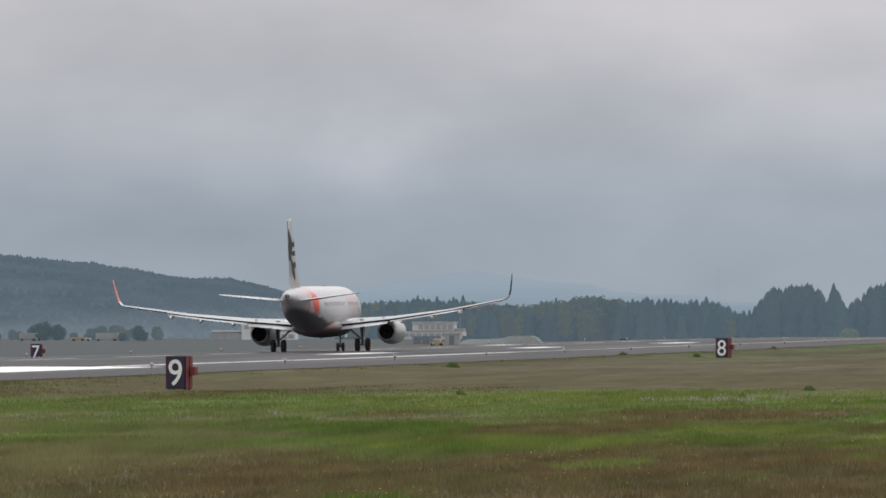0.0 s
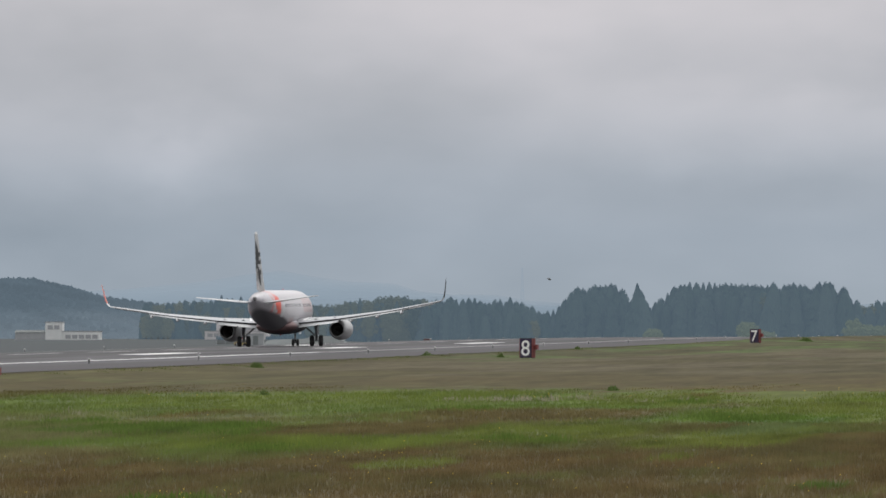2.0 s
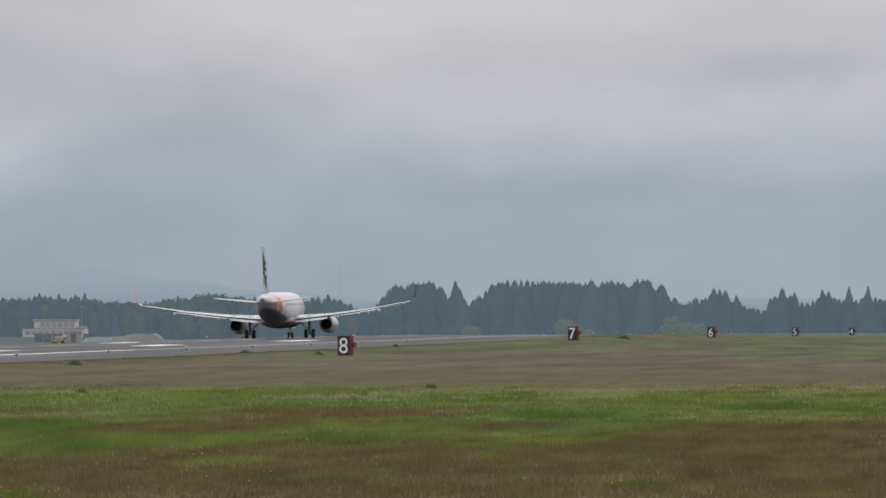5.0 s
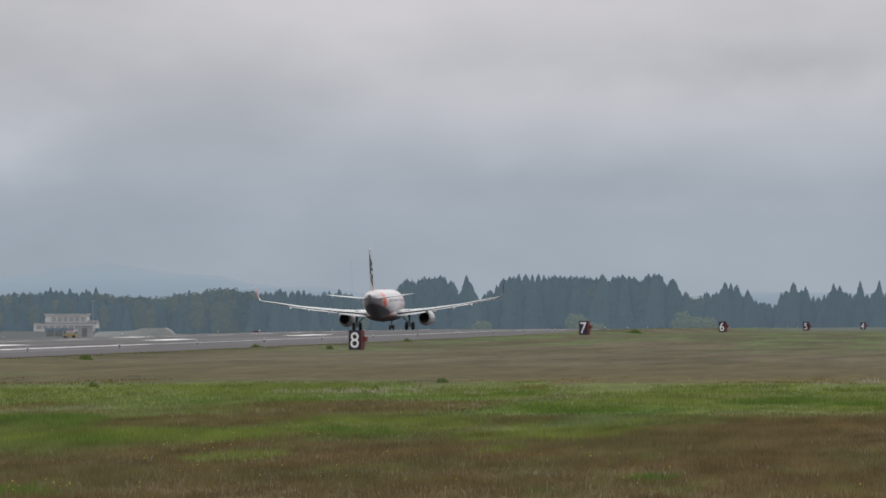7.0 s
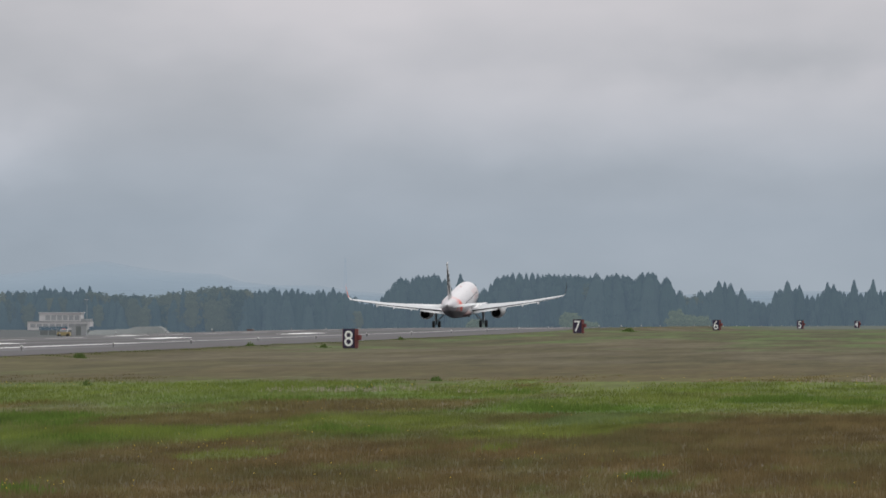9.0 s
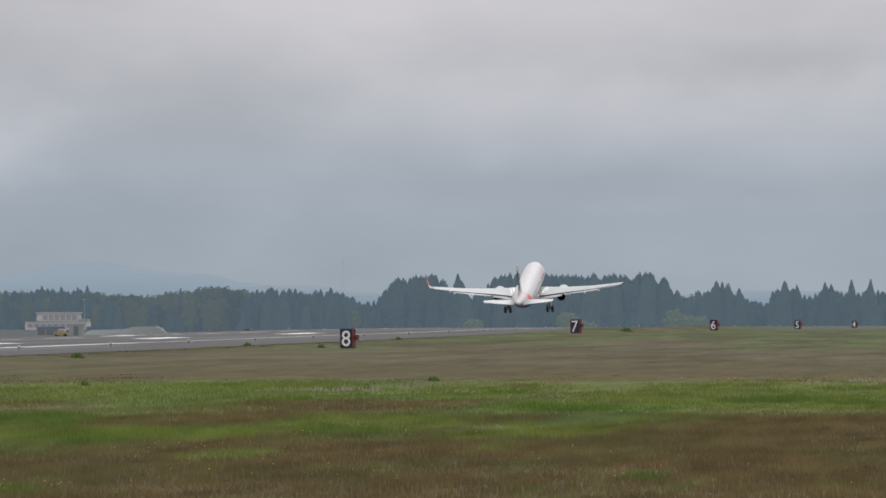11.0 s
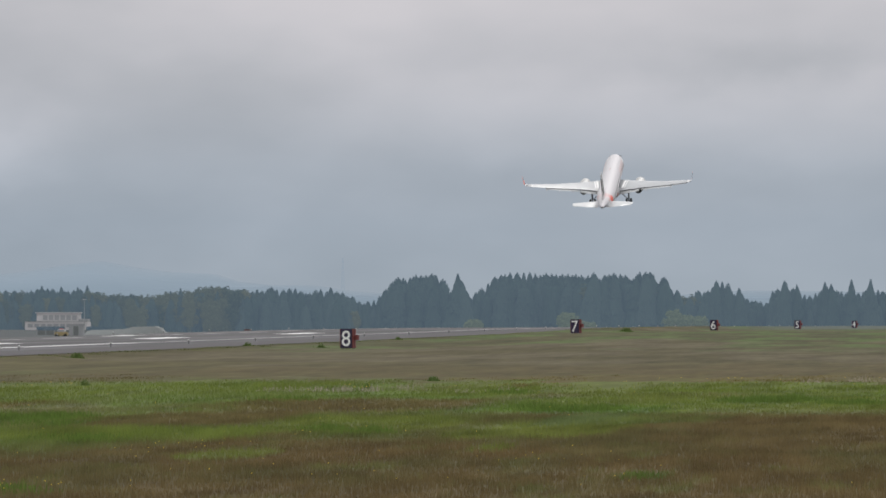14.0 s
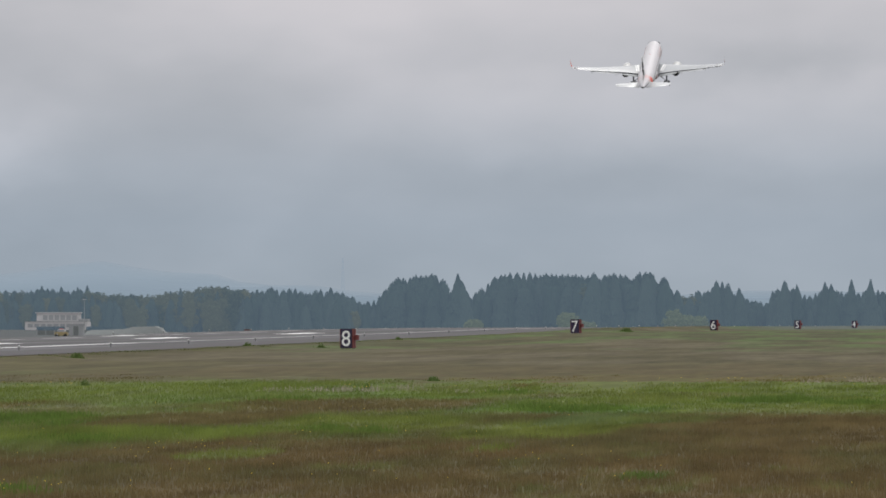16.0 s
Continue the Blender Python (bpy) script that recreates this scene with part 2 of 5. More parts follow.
def plane_skin():
    """Silver metallic fuselage paint with a broken orange ring round the tail and belly shade painted in."""
    k = Mat("fuselage_paint", (0.8, 0.8, 0.8), rough=0.58, metal=0.2, vary=0.05, scale=0.8)
    sep = k.node("ShaderNodeSeparateXYZ")
    k.nt.links.new(k.co, sep.inputs[0])
    x, y, z = sep.outputs
    w = k.maths("MULTIPLY", k.maths("SUBTRACT", k.noise(0.8, 3), 0.5), 2.4)
    d = k.maths("ADD", k.maths("ADD", y, 12.9), k.maths("ADD", w, k.maths("MULTIPLY", k.maths("SUBTRACT", z, 4.4), 0.35)))
    band = k.step(k.maths("ABSOLUTE", d), 0.88, 0.72)
    thin_band = k.step(k.maths("ABSOLUTE", k.maths("ADD", d, 1.7)), 0.26, 0.18)
    mark = k.maths("MULTIPLY", k.maths("MAXIMUM", band, k.maths("MULTIPLY", thin_band, 0.55)), k.maths("MULTIPLY", k.maths("MULTIPLY", k.step(z, 3.2, 3.6), k.maths("ADD", k.maths("MULTIPLY", k.step(x, -0.9, 0.2), 0.75), 0.25)), k.maths("ADD", k.maths("MULTIPLY", k.step(z, 5.6, 4.9), 0.8), 0.2)), clamp=True)
    panel = k.node("ShaderNodeTexBrick")
    panel.inputs["Color1"].default_value = panel.inputs["Color2"].default_value = (1, 1, 1, 1)
    panel.inputs["Mortar"].default_value = (0.86, 0.86, 0.87, 1)
    panel.inputs["Scale"].default_value, panel.inputs["Mortar Size"].default_value = 0.4, 0.012
    k.nt.links.new(k.co, panel.inputs["Vector"])
    base = k.node("ShaderNodeVectorMath")
    base.operation = "MULTIPLY"
    base.inputs[1].default_value = (0.55, 0.534, 0.56)
    k.nt.links.new(panel.outputs[0], base.inputs[0])
    # dark grey painted below this line stands for shade under the fuselage
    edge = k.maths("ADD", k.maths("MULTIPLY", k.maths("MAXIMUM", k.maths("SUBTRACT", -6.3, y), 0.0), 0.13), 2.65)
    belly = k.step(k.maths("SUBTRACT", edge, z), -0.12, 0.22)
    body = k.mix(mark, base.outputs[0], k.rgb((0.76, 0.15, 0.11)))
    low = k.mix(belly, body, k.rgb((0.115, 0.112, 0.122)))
    wave = k.maths("MULTIPLY", k.step(k.maths("ABSOLUTE", k.maths("ADD", k.maths("ADD", y, 4.2), w)), 2.2, 1.3), k.maths("MULTIPLY", k.step(z, 3.3, 2.7), 0.18))
    c = k.mix(wave, low, k.rgb((0.55, 0.17, 0.13)))
    # plain bars where the airline's title stands on the forward fuselage
    saw = k.maths("ABSOLUTE", k.maths("SUBTRACT", k.maths("FRACT", k.maths("MULTIPLY", y, 0.8)), 0.5))
    title = k.maths("MULTIPLY", k.step(saw, 0.22, 0.27), k.maths("MULTIPLY", k.maths("MULTIPLY", k.step(y, 4.0, 4.1), k.step(y, 12.1, 12.0)), k.maths("MULTIPLY", k.step(z, 3.55, 3.6), k.step(z, 5.15, 5.1))))
    k.set_color(k.mix(k.maths("MULTIPLY", title, 0.35), c, k.rgb((0.60, 0.22, 0.18))))
    return k.m


def haze_material(name, color, glow, vary, scale, island=0.0, high=None, other=None):
    """Far backdrop of distance: its own dark colour, with the haze of kilometres of air put in as emission. high: the
    tone of its upper part, and whether it is lost in cloud.
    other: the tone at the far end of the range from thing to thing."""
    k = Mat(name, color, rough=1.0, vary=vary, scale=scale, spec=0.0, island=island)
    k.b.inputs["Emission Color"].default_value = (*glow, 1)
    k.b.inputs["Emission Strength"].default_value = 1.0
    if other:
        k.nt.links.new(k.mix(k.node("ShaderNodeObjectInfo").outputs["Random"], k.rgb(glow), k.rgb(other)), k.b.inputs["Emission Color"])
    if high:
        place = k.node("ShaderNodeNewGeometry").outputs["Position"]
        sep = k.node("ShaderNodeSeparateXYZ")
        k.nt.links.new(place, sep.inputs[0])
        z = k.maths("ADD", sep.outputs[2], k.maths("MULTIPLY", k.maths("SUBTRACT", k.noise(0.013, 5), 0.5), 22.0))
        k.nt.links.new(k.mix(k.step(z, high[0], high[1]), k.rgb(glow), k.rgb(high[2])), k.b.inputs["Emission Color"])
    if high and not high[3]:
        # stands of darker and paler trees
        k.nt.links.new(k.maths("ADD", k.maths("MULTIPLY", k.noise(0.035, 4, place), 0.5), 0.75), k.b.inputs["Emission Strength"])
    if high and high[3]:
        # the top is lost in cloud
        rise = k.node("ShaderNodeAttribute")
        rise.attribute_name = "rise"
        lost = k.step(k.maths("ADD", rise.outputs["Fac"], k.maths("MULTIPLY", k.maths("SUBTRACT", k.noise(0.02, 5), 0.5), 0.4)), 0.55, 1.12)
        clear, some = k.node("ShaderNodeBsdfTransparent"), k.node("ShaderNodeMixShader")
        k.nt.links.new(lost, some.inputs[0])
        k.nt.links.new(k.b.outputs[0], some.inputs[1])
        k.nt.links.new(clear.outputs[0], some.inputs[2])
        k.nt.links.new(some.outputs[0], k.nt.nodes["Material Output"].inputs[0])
    return k.m


def asphalt_material():
    """Damp asphalt with rubber streaks and paving lanes along the runway."""
    k = Mat("runway_asphalt", (0.064, 0.062, 0.068), spec=0.14, rough=0.7, vary=0.16, scale=0.12, bump=0.1, bump_scale=3)
    way = k.node("ShaderNodeVectorMath")
    way.operation = "MULTIPLY"
    way.inputs[1].default_value = (1.0, 0.02, 1.0)
    k.nt.links.new(k.co, way.inputs[0])
    lanes, wear = k.noise(0.35, 5, way.outputs[0]), k.noise(0.06, 3, way.outputs[0])
    c = k.mix(k.step(lanes, 0.40, 0.62), k.rgb((0.045, 0.043, 0.047)), k.rgb((0.086, 0.082, 0.089)))
    k.set_color(k.mix(k.maths("MULTIPLY", k.step(wear, 0.5, 0.65), 0.5), c, k.rgb((0.09, 0.087, 0.092))))
    return k.m


M = {
    # haze glow by height: paler at the hill's foot, near sky tone on mountain tops
    "mountain": haze_material("far_mountain", (0.012, 0.016, 0.02), (0.222, 0.284, 0.346), 0.1, 0.01, high=(3.0, 26.0, (0.284, 0.348, 0.414), True)),
    "ridge": haze_material("far_ridge", (0.012, 0.016, 0.02), (0.215, 0.276, 0.334), 0.1, 0.01, high=(4.0, 17.0, (0.255, 0.318, 0.380), True)),
    "hill_trees": haze_material("hill_forest", (0.005, 0.008, 0.010), (0.146, 0.184, 0.220), 0.08, 0.02, 0.03, high=(-4.0, 16.0, (0.100, 0.135, 0.167), False)),
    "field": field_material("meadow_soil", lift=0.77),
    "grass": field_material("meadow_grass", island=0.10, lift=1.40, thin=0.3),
    "skin": plane_skin(),
    "white": Mat("white_paint", (0.56, 0.57, 0.59), rough=0.35, vary=0.03, scale=1.0, coat=0.2).m,
    "wing": Mat("wing_paint", (0.415, 0.428, 0.45), rough=0.38, vary=0.05, scale=0.7, coat=0.15).m,
    "flap": Mat("flap_paint", (0.48, 0.49, 0.505), rough=0.45, vary=0.06, scale=0.9).m,
    "grey": Mat("grey_paint", (0.5, 0.5, 0.51), rough=0.4, vary=0.05, scale=1.2).m,
    "bright": Mat("bright_white_paint", (0.82, 0.82, 0.82), rough=0.35, vary=0.03, scale=1.0).m,
    "fin": Mat("fin_paint", (0.42, 0.42, 0.42), metal=0.3, rough=0.38, vary=0.04, scale=0.8, coat=0.2).m,
    "orange": Mat("orange_paint", (0.62, 0.12, 0.08), rough=0.35, vary=0.05).m,
    "black": Mat("black_paint", (0.008, 0.008, 0.010), rough=0.5, vary=0.1, spec=0.2).m,
    "metal": Mat("bare_metal", (0.55, 0.54, 0.53), rough=0.3, metal=1.0, vary=0.06).m,
    "dark_metal": Mat("burnt_metal", (0.09, 0.085, 0.08), rough=0.5, metal=0.7, vary=0.15).m,
    "gear": Mat("gear_paint", (0.17, 0.17, 0.178), rough=0.45, vary=0.12).m,
    "tyre": Mat("tyre_rubber", (0.018, 0.018, 0.019), rough=0.8, vary=0.2, scale=6, bump=0.2).m,
    "window": Mat("cabin_glass", (0.23, 0.235, 0.25), rough=0.2, vary=0.05).m,
    "lens": Mat("red_lens", (0.6, 0.03, 0.03), rough=0.2, vary=0.05).m,
    "asphalt": asphalt_material(),
    "shoulder": Mat("shoulder_asphalt", (0.066, 0.061, 0.066), spec=0.14, rough=0.75, vary=0.18, scale=0.2, bump=0.1, bump_scale=3).m,
    "worn_marking": Mat("worn_runway_paint", (0.30, 0.30, 0.30), rough=0.6, vary=0.3, scale=0.4).m,
    "marking": Mat("runway_paint", (0.84, 0.84, 0.83), rough=0.5, vary=0.1, scale=0.5).m,
    "sign_face": Mat("sign_face", (0.022, 0.012, 0.045), rough=0.45, vary=0.2, scale=1.5).m,
    "sign_red": Mat("sign_red", (0.17, 0.034, 0.034), rough=0.55, vary=0.2, scale=2.5).m,
    "dull_red": Mat("dull_red_paint", (0.09, 0.04, 0.042), rough=0.6, vary=0.2, scale=2.0).m,
    "sign_dark": Mat("sign_dark_trim", (0.03, 0.02, 0.024), rough=0.6, vary=0.2).m,
    "numeral": Mat("numeral_white", (0.8, 0.8, 0.78), rough=0.5, vary=0.06, scale=4).m,
    "bark": Mat("bark", (0.12, 0.1, 0.085), rough=0.9, vary=0.2, scale=1.5).m,
    # distant foliage: bluish haze emitted over a dark leaf colour
    "cedar": haze_material("cedar_foliage", (0.036, 0.054, 0.042), (0.062, 0.087, 0.119), 0.10, 0.35, island=0.08, other=(0.069, 0.095, 0.127)),
    "broad": haze_material("broad_foliage", (0.030, 0.038, 0.025), (0.066, 0.094, 0.120), 0.15, 0.3, island=0.08, other=(0.098, 0.120, 0.128)),
    "grove": haze_material("grove_foliage", (0.040, 0.056, 0.032), (0.050, 0.072, 0.092), 0.15, 0.3, island=0.08),
    "pale": haze_material("pale_foliage", (0.070, 0.082, 0.044), (0.086, 0.113, 0.122), 0.15, 0.4, island=0.08),
    "hill": haze_material("forest_slope", (0.006, 0.009, 0.011), (0.150, 0.190, 0.226), 0.10, 0.05, high=(-4.0, 16.0, (0.104, 0.140, 0.173), False)),
    "wall_white": Mat("plaster_white", (0.52, 0.505, 0.515), rough=0.7, vary=0.1, scale=0.4).m,
    "wall_bright": Mat("fresh_white_wall", (0.58, 0.59, 0.59), rough=0.7, vary=0.08, scale=0.4).m,
    "wall_grey": Mat("concrete_grey", (0.3, 0.31, 0.32), rough=0.8, vary=0.15, scale=0.4).m,
    "glass_dark": Mat("window_dark", (0.31, 0.32, 0.335), rough=0.15, vary=0.1).m,
    # dark steel brought near the sky's tone, haze put in as emission
    "far_steel": haze_material("far_steel", (0.02, 0.02, 0.02), (0.282, 0.345, 0.413), 0.05, 0.5),
    "bank": Mat("grey_bank", (0.165, 0.18, 0.182), rough=0.95, vary=0.2, scale=0.15).m,
    "yellow": Mat("vehicle_yellow", (0.34, 0.27, 0.13), rough=0.4, vary=0.08).m,
    "flower": Mat("yellow_flower", (0.7, 0.5, 0.06), rough=0.8, vary=0.2).m,
    "seed": Mat("pale_seedheads", (0.36, 0.31, 0.26), rough=0.9, vary=0.2, island=0.15, spec=0.1, thin=0.5).m,
    "shrub": Mat("dark_weeds", (0.095, 0.142, 0.044), rough=0.9, vary=0.15, island=0.1, spec=0.08, thin=0.5).m,
    "verge": Mat("verge_grass", (0.150, 0.165, 0.075), rough=0.9, vary=0.15, island=0.1, spec=0.08, thin=0.4).m,
    "lush": Mat("lush_grass", (0.112, 0.168, 0.038), rough=0.9, vary=0.2, island=0.22, spec=0.08, thin=0.5).m,
    "lamp_glass": Mat("lamp_glass", (0.62, 0.62, 0.6), rough=0.15, vary=0.03).m,
    "bird": Mat("bird_feathers", (0.085, 0.08, 0.08), rough=0.8, vary=0.2).m,
}


# ---- mesh helpers ----
def part(name, bm, material, parent=None, label="", smooth=False):
    me = bpy.data.meshes.new(name)
    bm.to_mesh(me)
    bm.free()
    me.materials.append(material)
    if smooth:
        for p in me.polygons:
            p.use_smooth = True
    ob = new(name, me)
    if parent is not None:
        ob.parent = parent
    if label:
        ob["label"] = label
    return ob


def share(name, me, parent, m=None):
    ob = new(name, me)
    ob.parent = parent
    if m is not None:
        ob.matrix_basis = m
    return ob


def raw(name, verts, faces, material, parent=None, label="", smooth=False):
    me = bpy.data.meshes.new(name)
    me.from_pydata([tuple(v) for v in verts], [], [tuple(f) for f in faces])
    me.materials.append(material)
    if smooth:
        for p in me.polygons:
            p.use_smooth = True
    ob = new(name, me)
    if parent is not None:
        ob.parent = parent
    if label:
        ob["label"] = label
    return ob


def thing(name, label, category, group="", at=None):
    ob = new(name)
    ob.empty_display_size = 0.3
    tagged(ob, label, category, group)
    if at is not None:
        ob.matrix_basis = at
    return ob


def box(bm, x0, x1, y0, y1, z0, z1, bevel=0.0):
    r = bmesh.ops.create_cube(bm, size=1.0)
    for v in r["verts"]:
        v.co = Vector(((x0 + x1) / 2 + v.co.x * (x1 - x0), (y0 + y1) / 2 + v.co.y * (y1 - y0), (z0 + z1) / 2 + v.co.z * (z1 - z0)))
    if bevel:
        es = list({e for v in r["verts"] for e in v.link_edges})
        bmesh.ops.bevel(bm, geom=es, offset=bevel, segments=2, affect="EDGES")
    return bm


def boxed(*a, **k):
    return box(bmesh.new(), *a, **k)


def tube(bm, a, b, r0, r1=None, n=10):
    """A round bar from a to b."""
    a, b = Vector(a), Vector(b)
    r1 = r0 if r1 is None else r1
    q = (b - a).to_track_quat("Z", "Y").to_matrix()
    rings = []
    for p, r in ((a, r0), (b, r1)):
        rings.append([bm.verts.new(p + q @ Vector((r * math.cos(t), r * math.sin(t), 0))) for t in [2 * math.pi * i / n for i in range(n)]])
    for i in range(n):
        bm.faces.new((rings[0][i], rings[0][(i + 1) % n], rings[1][(i + 1) % n], rings[1][i]))
    bm.faces.new(rings[0][::-1])
    bm.faces.new(rings[1])
    return bm


def loft(bm, rings, close=True):
    vs = [[bm.verts.new(p) for p in r] for r in rings]
    n = len(vs[0])
    for a, b in zip(vs, vs[1:]):
        for i in range(n):
            bm.faces.new((a[i], a[(i + 1) % n], b[(i + 1) % n], b[i]))
    if close:
        bm.faces.new(vs[0][::-1])
        bm.faces.new(vs[-1])
    bmesh.ops.recalc_face_normals(bm, faces=bm.faces[:])
    return bm


def lathe_y(bm, prof, cx=0.0, cz=0.0, n=28, close=False):
    """Turns (y, r) about an axis along y."""
    return loft(bm, [[(cx + r * math.cos(t), y, cz + r * math.sin(t)) for t in [2 * math.pi * i / n for i in range(n)]] for y, r in prof], close)


def interp(table, v):
    for (a, fa), (b, fb) in zip(table, table[1:]):
        if v <= b:
            s = min(max((v - a) / (b - a), 0), 1)
            s = s * s * (3 - 2 * s) * 0.5 + s * 0.5
            return fa + (fb - fa) * s
    return table[-1][1]


# ---- the ground: heights along the sign line and along the runway ----
FIELD = [(-1000, -0.4), (0, -0.2), (200, 0.0), (435, 0.18), (740, 0.58), (1045, 1.17), (1390, 0.87), (1865, 0.45), (2270, 0.03), (3400, -2.2), (4200, -3.8), (5000, -4.2)]
STRIP = [(-1000, -0.3), (0, 0.1), (450, 0.64), (550, 0.69), (650, 0.73), (810, 0.86), (1010, 1.06), (1250, 1.29), (1400, 1.28), (1600, 1.02), (1980, 0.52), (2300, 0.2), (3400, -1.6), (4200, -3.4), (5000, -4.2)]
BEYOND = [(-1000, -0.6), (0, -0.5), (900, -0.35), (1300, -0.35), (1500, -0.42), (2000, -1.2), (2500, -1.9), (3000, -2.4), (4000, -3.7), (5000, -4.2)]
MID, HALF, LIGHT_X = -107.0, 34.6, -80.4


def ramp01(v, a, b):
    s = min(max((v - a) / (b - a), 0.0), 1.0)
    return s * s * (3 - 2 * s)


def runway_z(x, y):
    fall = 1.07 * (max(0.0, MID - x) / HALF) ** 1.8
    return interp(STRIP, y) + 0.02 * (1 - (abs(x - MID) / HALF) ** 2) - fall


def ground_z(x, y):
    f, s = interp(FIELD, y), interp(STRIP, y)
    off = abs(x - MID)
    if x > MID:
        w = ramp01(x, MID + HALF + 10, MID + HALF)
        z = f + (s - f) * w
        z += 0.3 * ramp01(y, 1000, 1200) * math.exp(-((x + 69.5) / 2.6) ** 2)
    else:
        far = interp(BEYOND, y) - 2.7 * ramp01(x, -460, -390) * ramp01(x, -160, -200) * ramp01(y, 2050, 3300)
        w = ramp01(x, MID - HALF - 14, MID - HALF)
        z = far + (s - 1.09 - far) * w
    if off < HALF - 0.5:
        z = min(s, runway_z(x, y)) - 0.25
    elif off > HALF + 2:
        z += 0.06 * noise.noise((x * 0.05, y * 0.02, 3.0)) + 0.05 * noise.noise((x * 0.3, y * 0.08, 9.0))
    return z


def lines(spans):
    out = []
    for a, b, n in spans:
        out += list(np.linspace(a, b, n, endpoint=False))
    return out + [spans[-1][1]]


def build_ground():
    xs = lines([(-3500, -800, 6), (-800, -200, 14), (-200, -146, 10), (-146, -70, 44), (-70, 0, 70), (0, 40, 16), (40, 300, 8), (300, 3500, 6)])
    ys = lines([(-1500, 100, 8), (100, 700, 170), (700, 1300, 90), (1300, 2400, 60), (2400, 4980, 40)])
    vs = [(x, y, ground_z(x, y)) for y in ys for x in xs]
    n = len(xs)
    fs = [(j * n + i, j * n + i + 1, (j + 1) * n + i + 1, (j + 1) * n + i) for j in range(len(ys) - 1) for i in range(n - 1)]
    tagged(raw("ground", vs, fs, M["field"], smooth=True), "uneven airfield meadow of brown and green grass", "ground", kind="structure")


def strip(name, x0, x1, y0, y1, lift, material, step=20.0, parent=None, nx=2):
    xs = list(np.linspace(x0, x1, nx + 1))
    ys = list(np.linspace(y0, y1, max(2, int((y1 - y0) / step) + 1)))
    vs = [(x, y, runway_z(x, y) + lift) for y in ys for x in xs]
    n = nx + 1
    fs = [(j * n + i, j * n + i + 1, (j + 1) * n + i + 1, (j + 1) * n + i) for j in range(len(ys) - 1) for i in range(nx)]
    return raw(name, vs, fs, material, parent)


def build_runway():
    rw = strip("road", LIGHT_X - 53.5, LIGHT_X, -600, 3490, 0.0, M["asphalt"], nx=12)
    rw.name = "runway"
    tagged(rw, "long damp grey asphalt runway with white markings", "runway", kind="structure")
    for a, b in ((LIGHT_X, MID + HALF), (MID - HALF, LIGHT_X - 53.5)):
        tagged(strip("runway_shoulder", a, b, -600, 3490, 0.0, M["shoulder"], nx=4), "grey asphalt runway shoulder beside the grass", "pavement", kind="structure")
    for x in (-87.45, -121.0):
        strip("side_stripe", x, x + 0.9, -600, 800, 0.012, M["marking"], parent=rw)
        strip("side_stripe", x, x + 0.9, 800, 3480, 0.012, M["worn_marking"], parent=rw)
    for i in range(60):
        y = 300 + i * 50
        strip("centre_stripe", MID - 0.45, MID + 0.45, y, y + 30, 0.012, M["worn_marking"], parent=rw)
    # the aiming point block and the touchdown zone bars on both sides of the centre line
    for y0, y1, w, out, sides in ((502, 562, 9.5, 24.0, (1, -1)), (750, 788, 2.6, 11.4, (1,)), (896, 929, 2.6, 11.4, (1,)), (978, 1001, 2.6, 3.4, (-1,)), (1046, 1086, 2.6, 11.4, (1,))):
        for s in sides:
            a, b = MID + s * (out - w), MID + s * out
            strip("touchdown_marking", min(a, b), max(a, b), y0, y1, 0.012, M["marking"], parent=rw)


build_ground()
build_runway()


# ---- the airliner: origin on the ground between the main wheels, nose along +y ----
NOSE = 17.71


def ring(d, top, bot, rx, n=32):
    zc, rz = (top + bot) / 2, (top - bot) / 2
    return [(rx * math.cos(t), NOSE - d, zc + rz * math.sin(t)) for t in [2 * math.pi * i / n for i in range(n)]]


def foil(le, chord, thick, n=9):
    """Section points (aft from the leading edge, height) once round."""
    up, lo = [], []
    for i in range(n + 1):
        s = 0.5 * (1 - math.cos(math.pi * i / n))
        t = thick * 5 * (0.2969 * math.sqrt(s) - 0.126 * s - 0.3516 * s * s + 0.2843 * s ** 3 - 0.1015 * s ** 4)
        camber = 0.06 * thick * 4 * s * (1 - s)
        up.append((le - s * chord, (t + camber) * chord))
        lo.append((le - s * chord, (-t + camber) * chord))
    return up + lo[-2:0:-1]


def wing_surface(stations):
    """stations: (x, y of the leading edge, chord, z, thickness ratio)."""
    return loft(bmesh.new(), [[(x, y, z + h) for y, h in foil(le, c, th)] for x, le, c, z, th in stations])


def wing_at(x):
    """Leading edge y, trailing edge y and height of the wing at |x|."""
    x = abs(x)
    tab = [(1.2, 6.3, -1.35, 2.35), (6.4, 3.35, -1.15, 2.82), (11.7, 0.45, -2.45, 3.46), (17.05, -2.45, -3.95, 4.38)]
    for a, b in zip(tab, tab[1:]):
        if x <= b[0] or b is tab[-1]:
            s = (x - a[0]) / (b[0] - a[0])
            return tuple(p + (q - p) * s for p, q in zip(a[1:], b[1:]))


FIN = [(5.55, NOSE - 28.4, 7.1, 0.06), (6.1, NOSE - 29.8, 5.54, 0.075), (7.2, NOSE - 30.9, 4.65, 0.085), (9.4, NOSE - 32.7, 3.4, 0.085), (11.5, NOSE - 34.3, 2.35, 0.085), (11.78, NOSE - 34.75, 1.85, 0.07)]
RUDDER = ((5.85, NOSE - 34.15, 1.75), (8.6, NOSE - 35.0, 1.35), (11.7, NOSE - 36.1, 0.75))


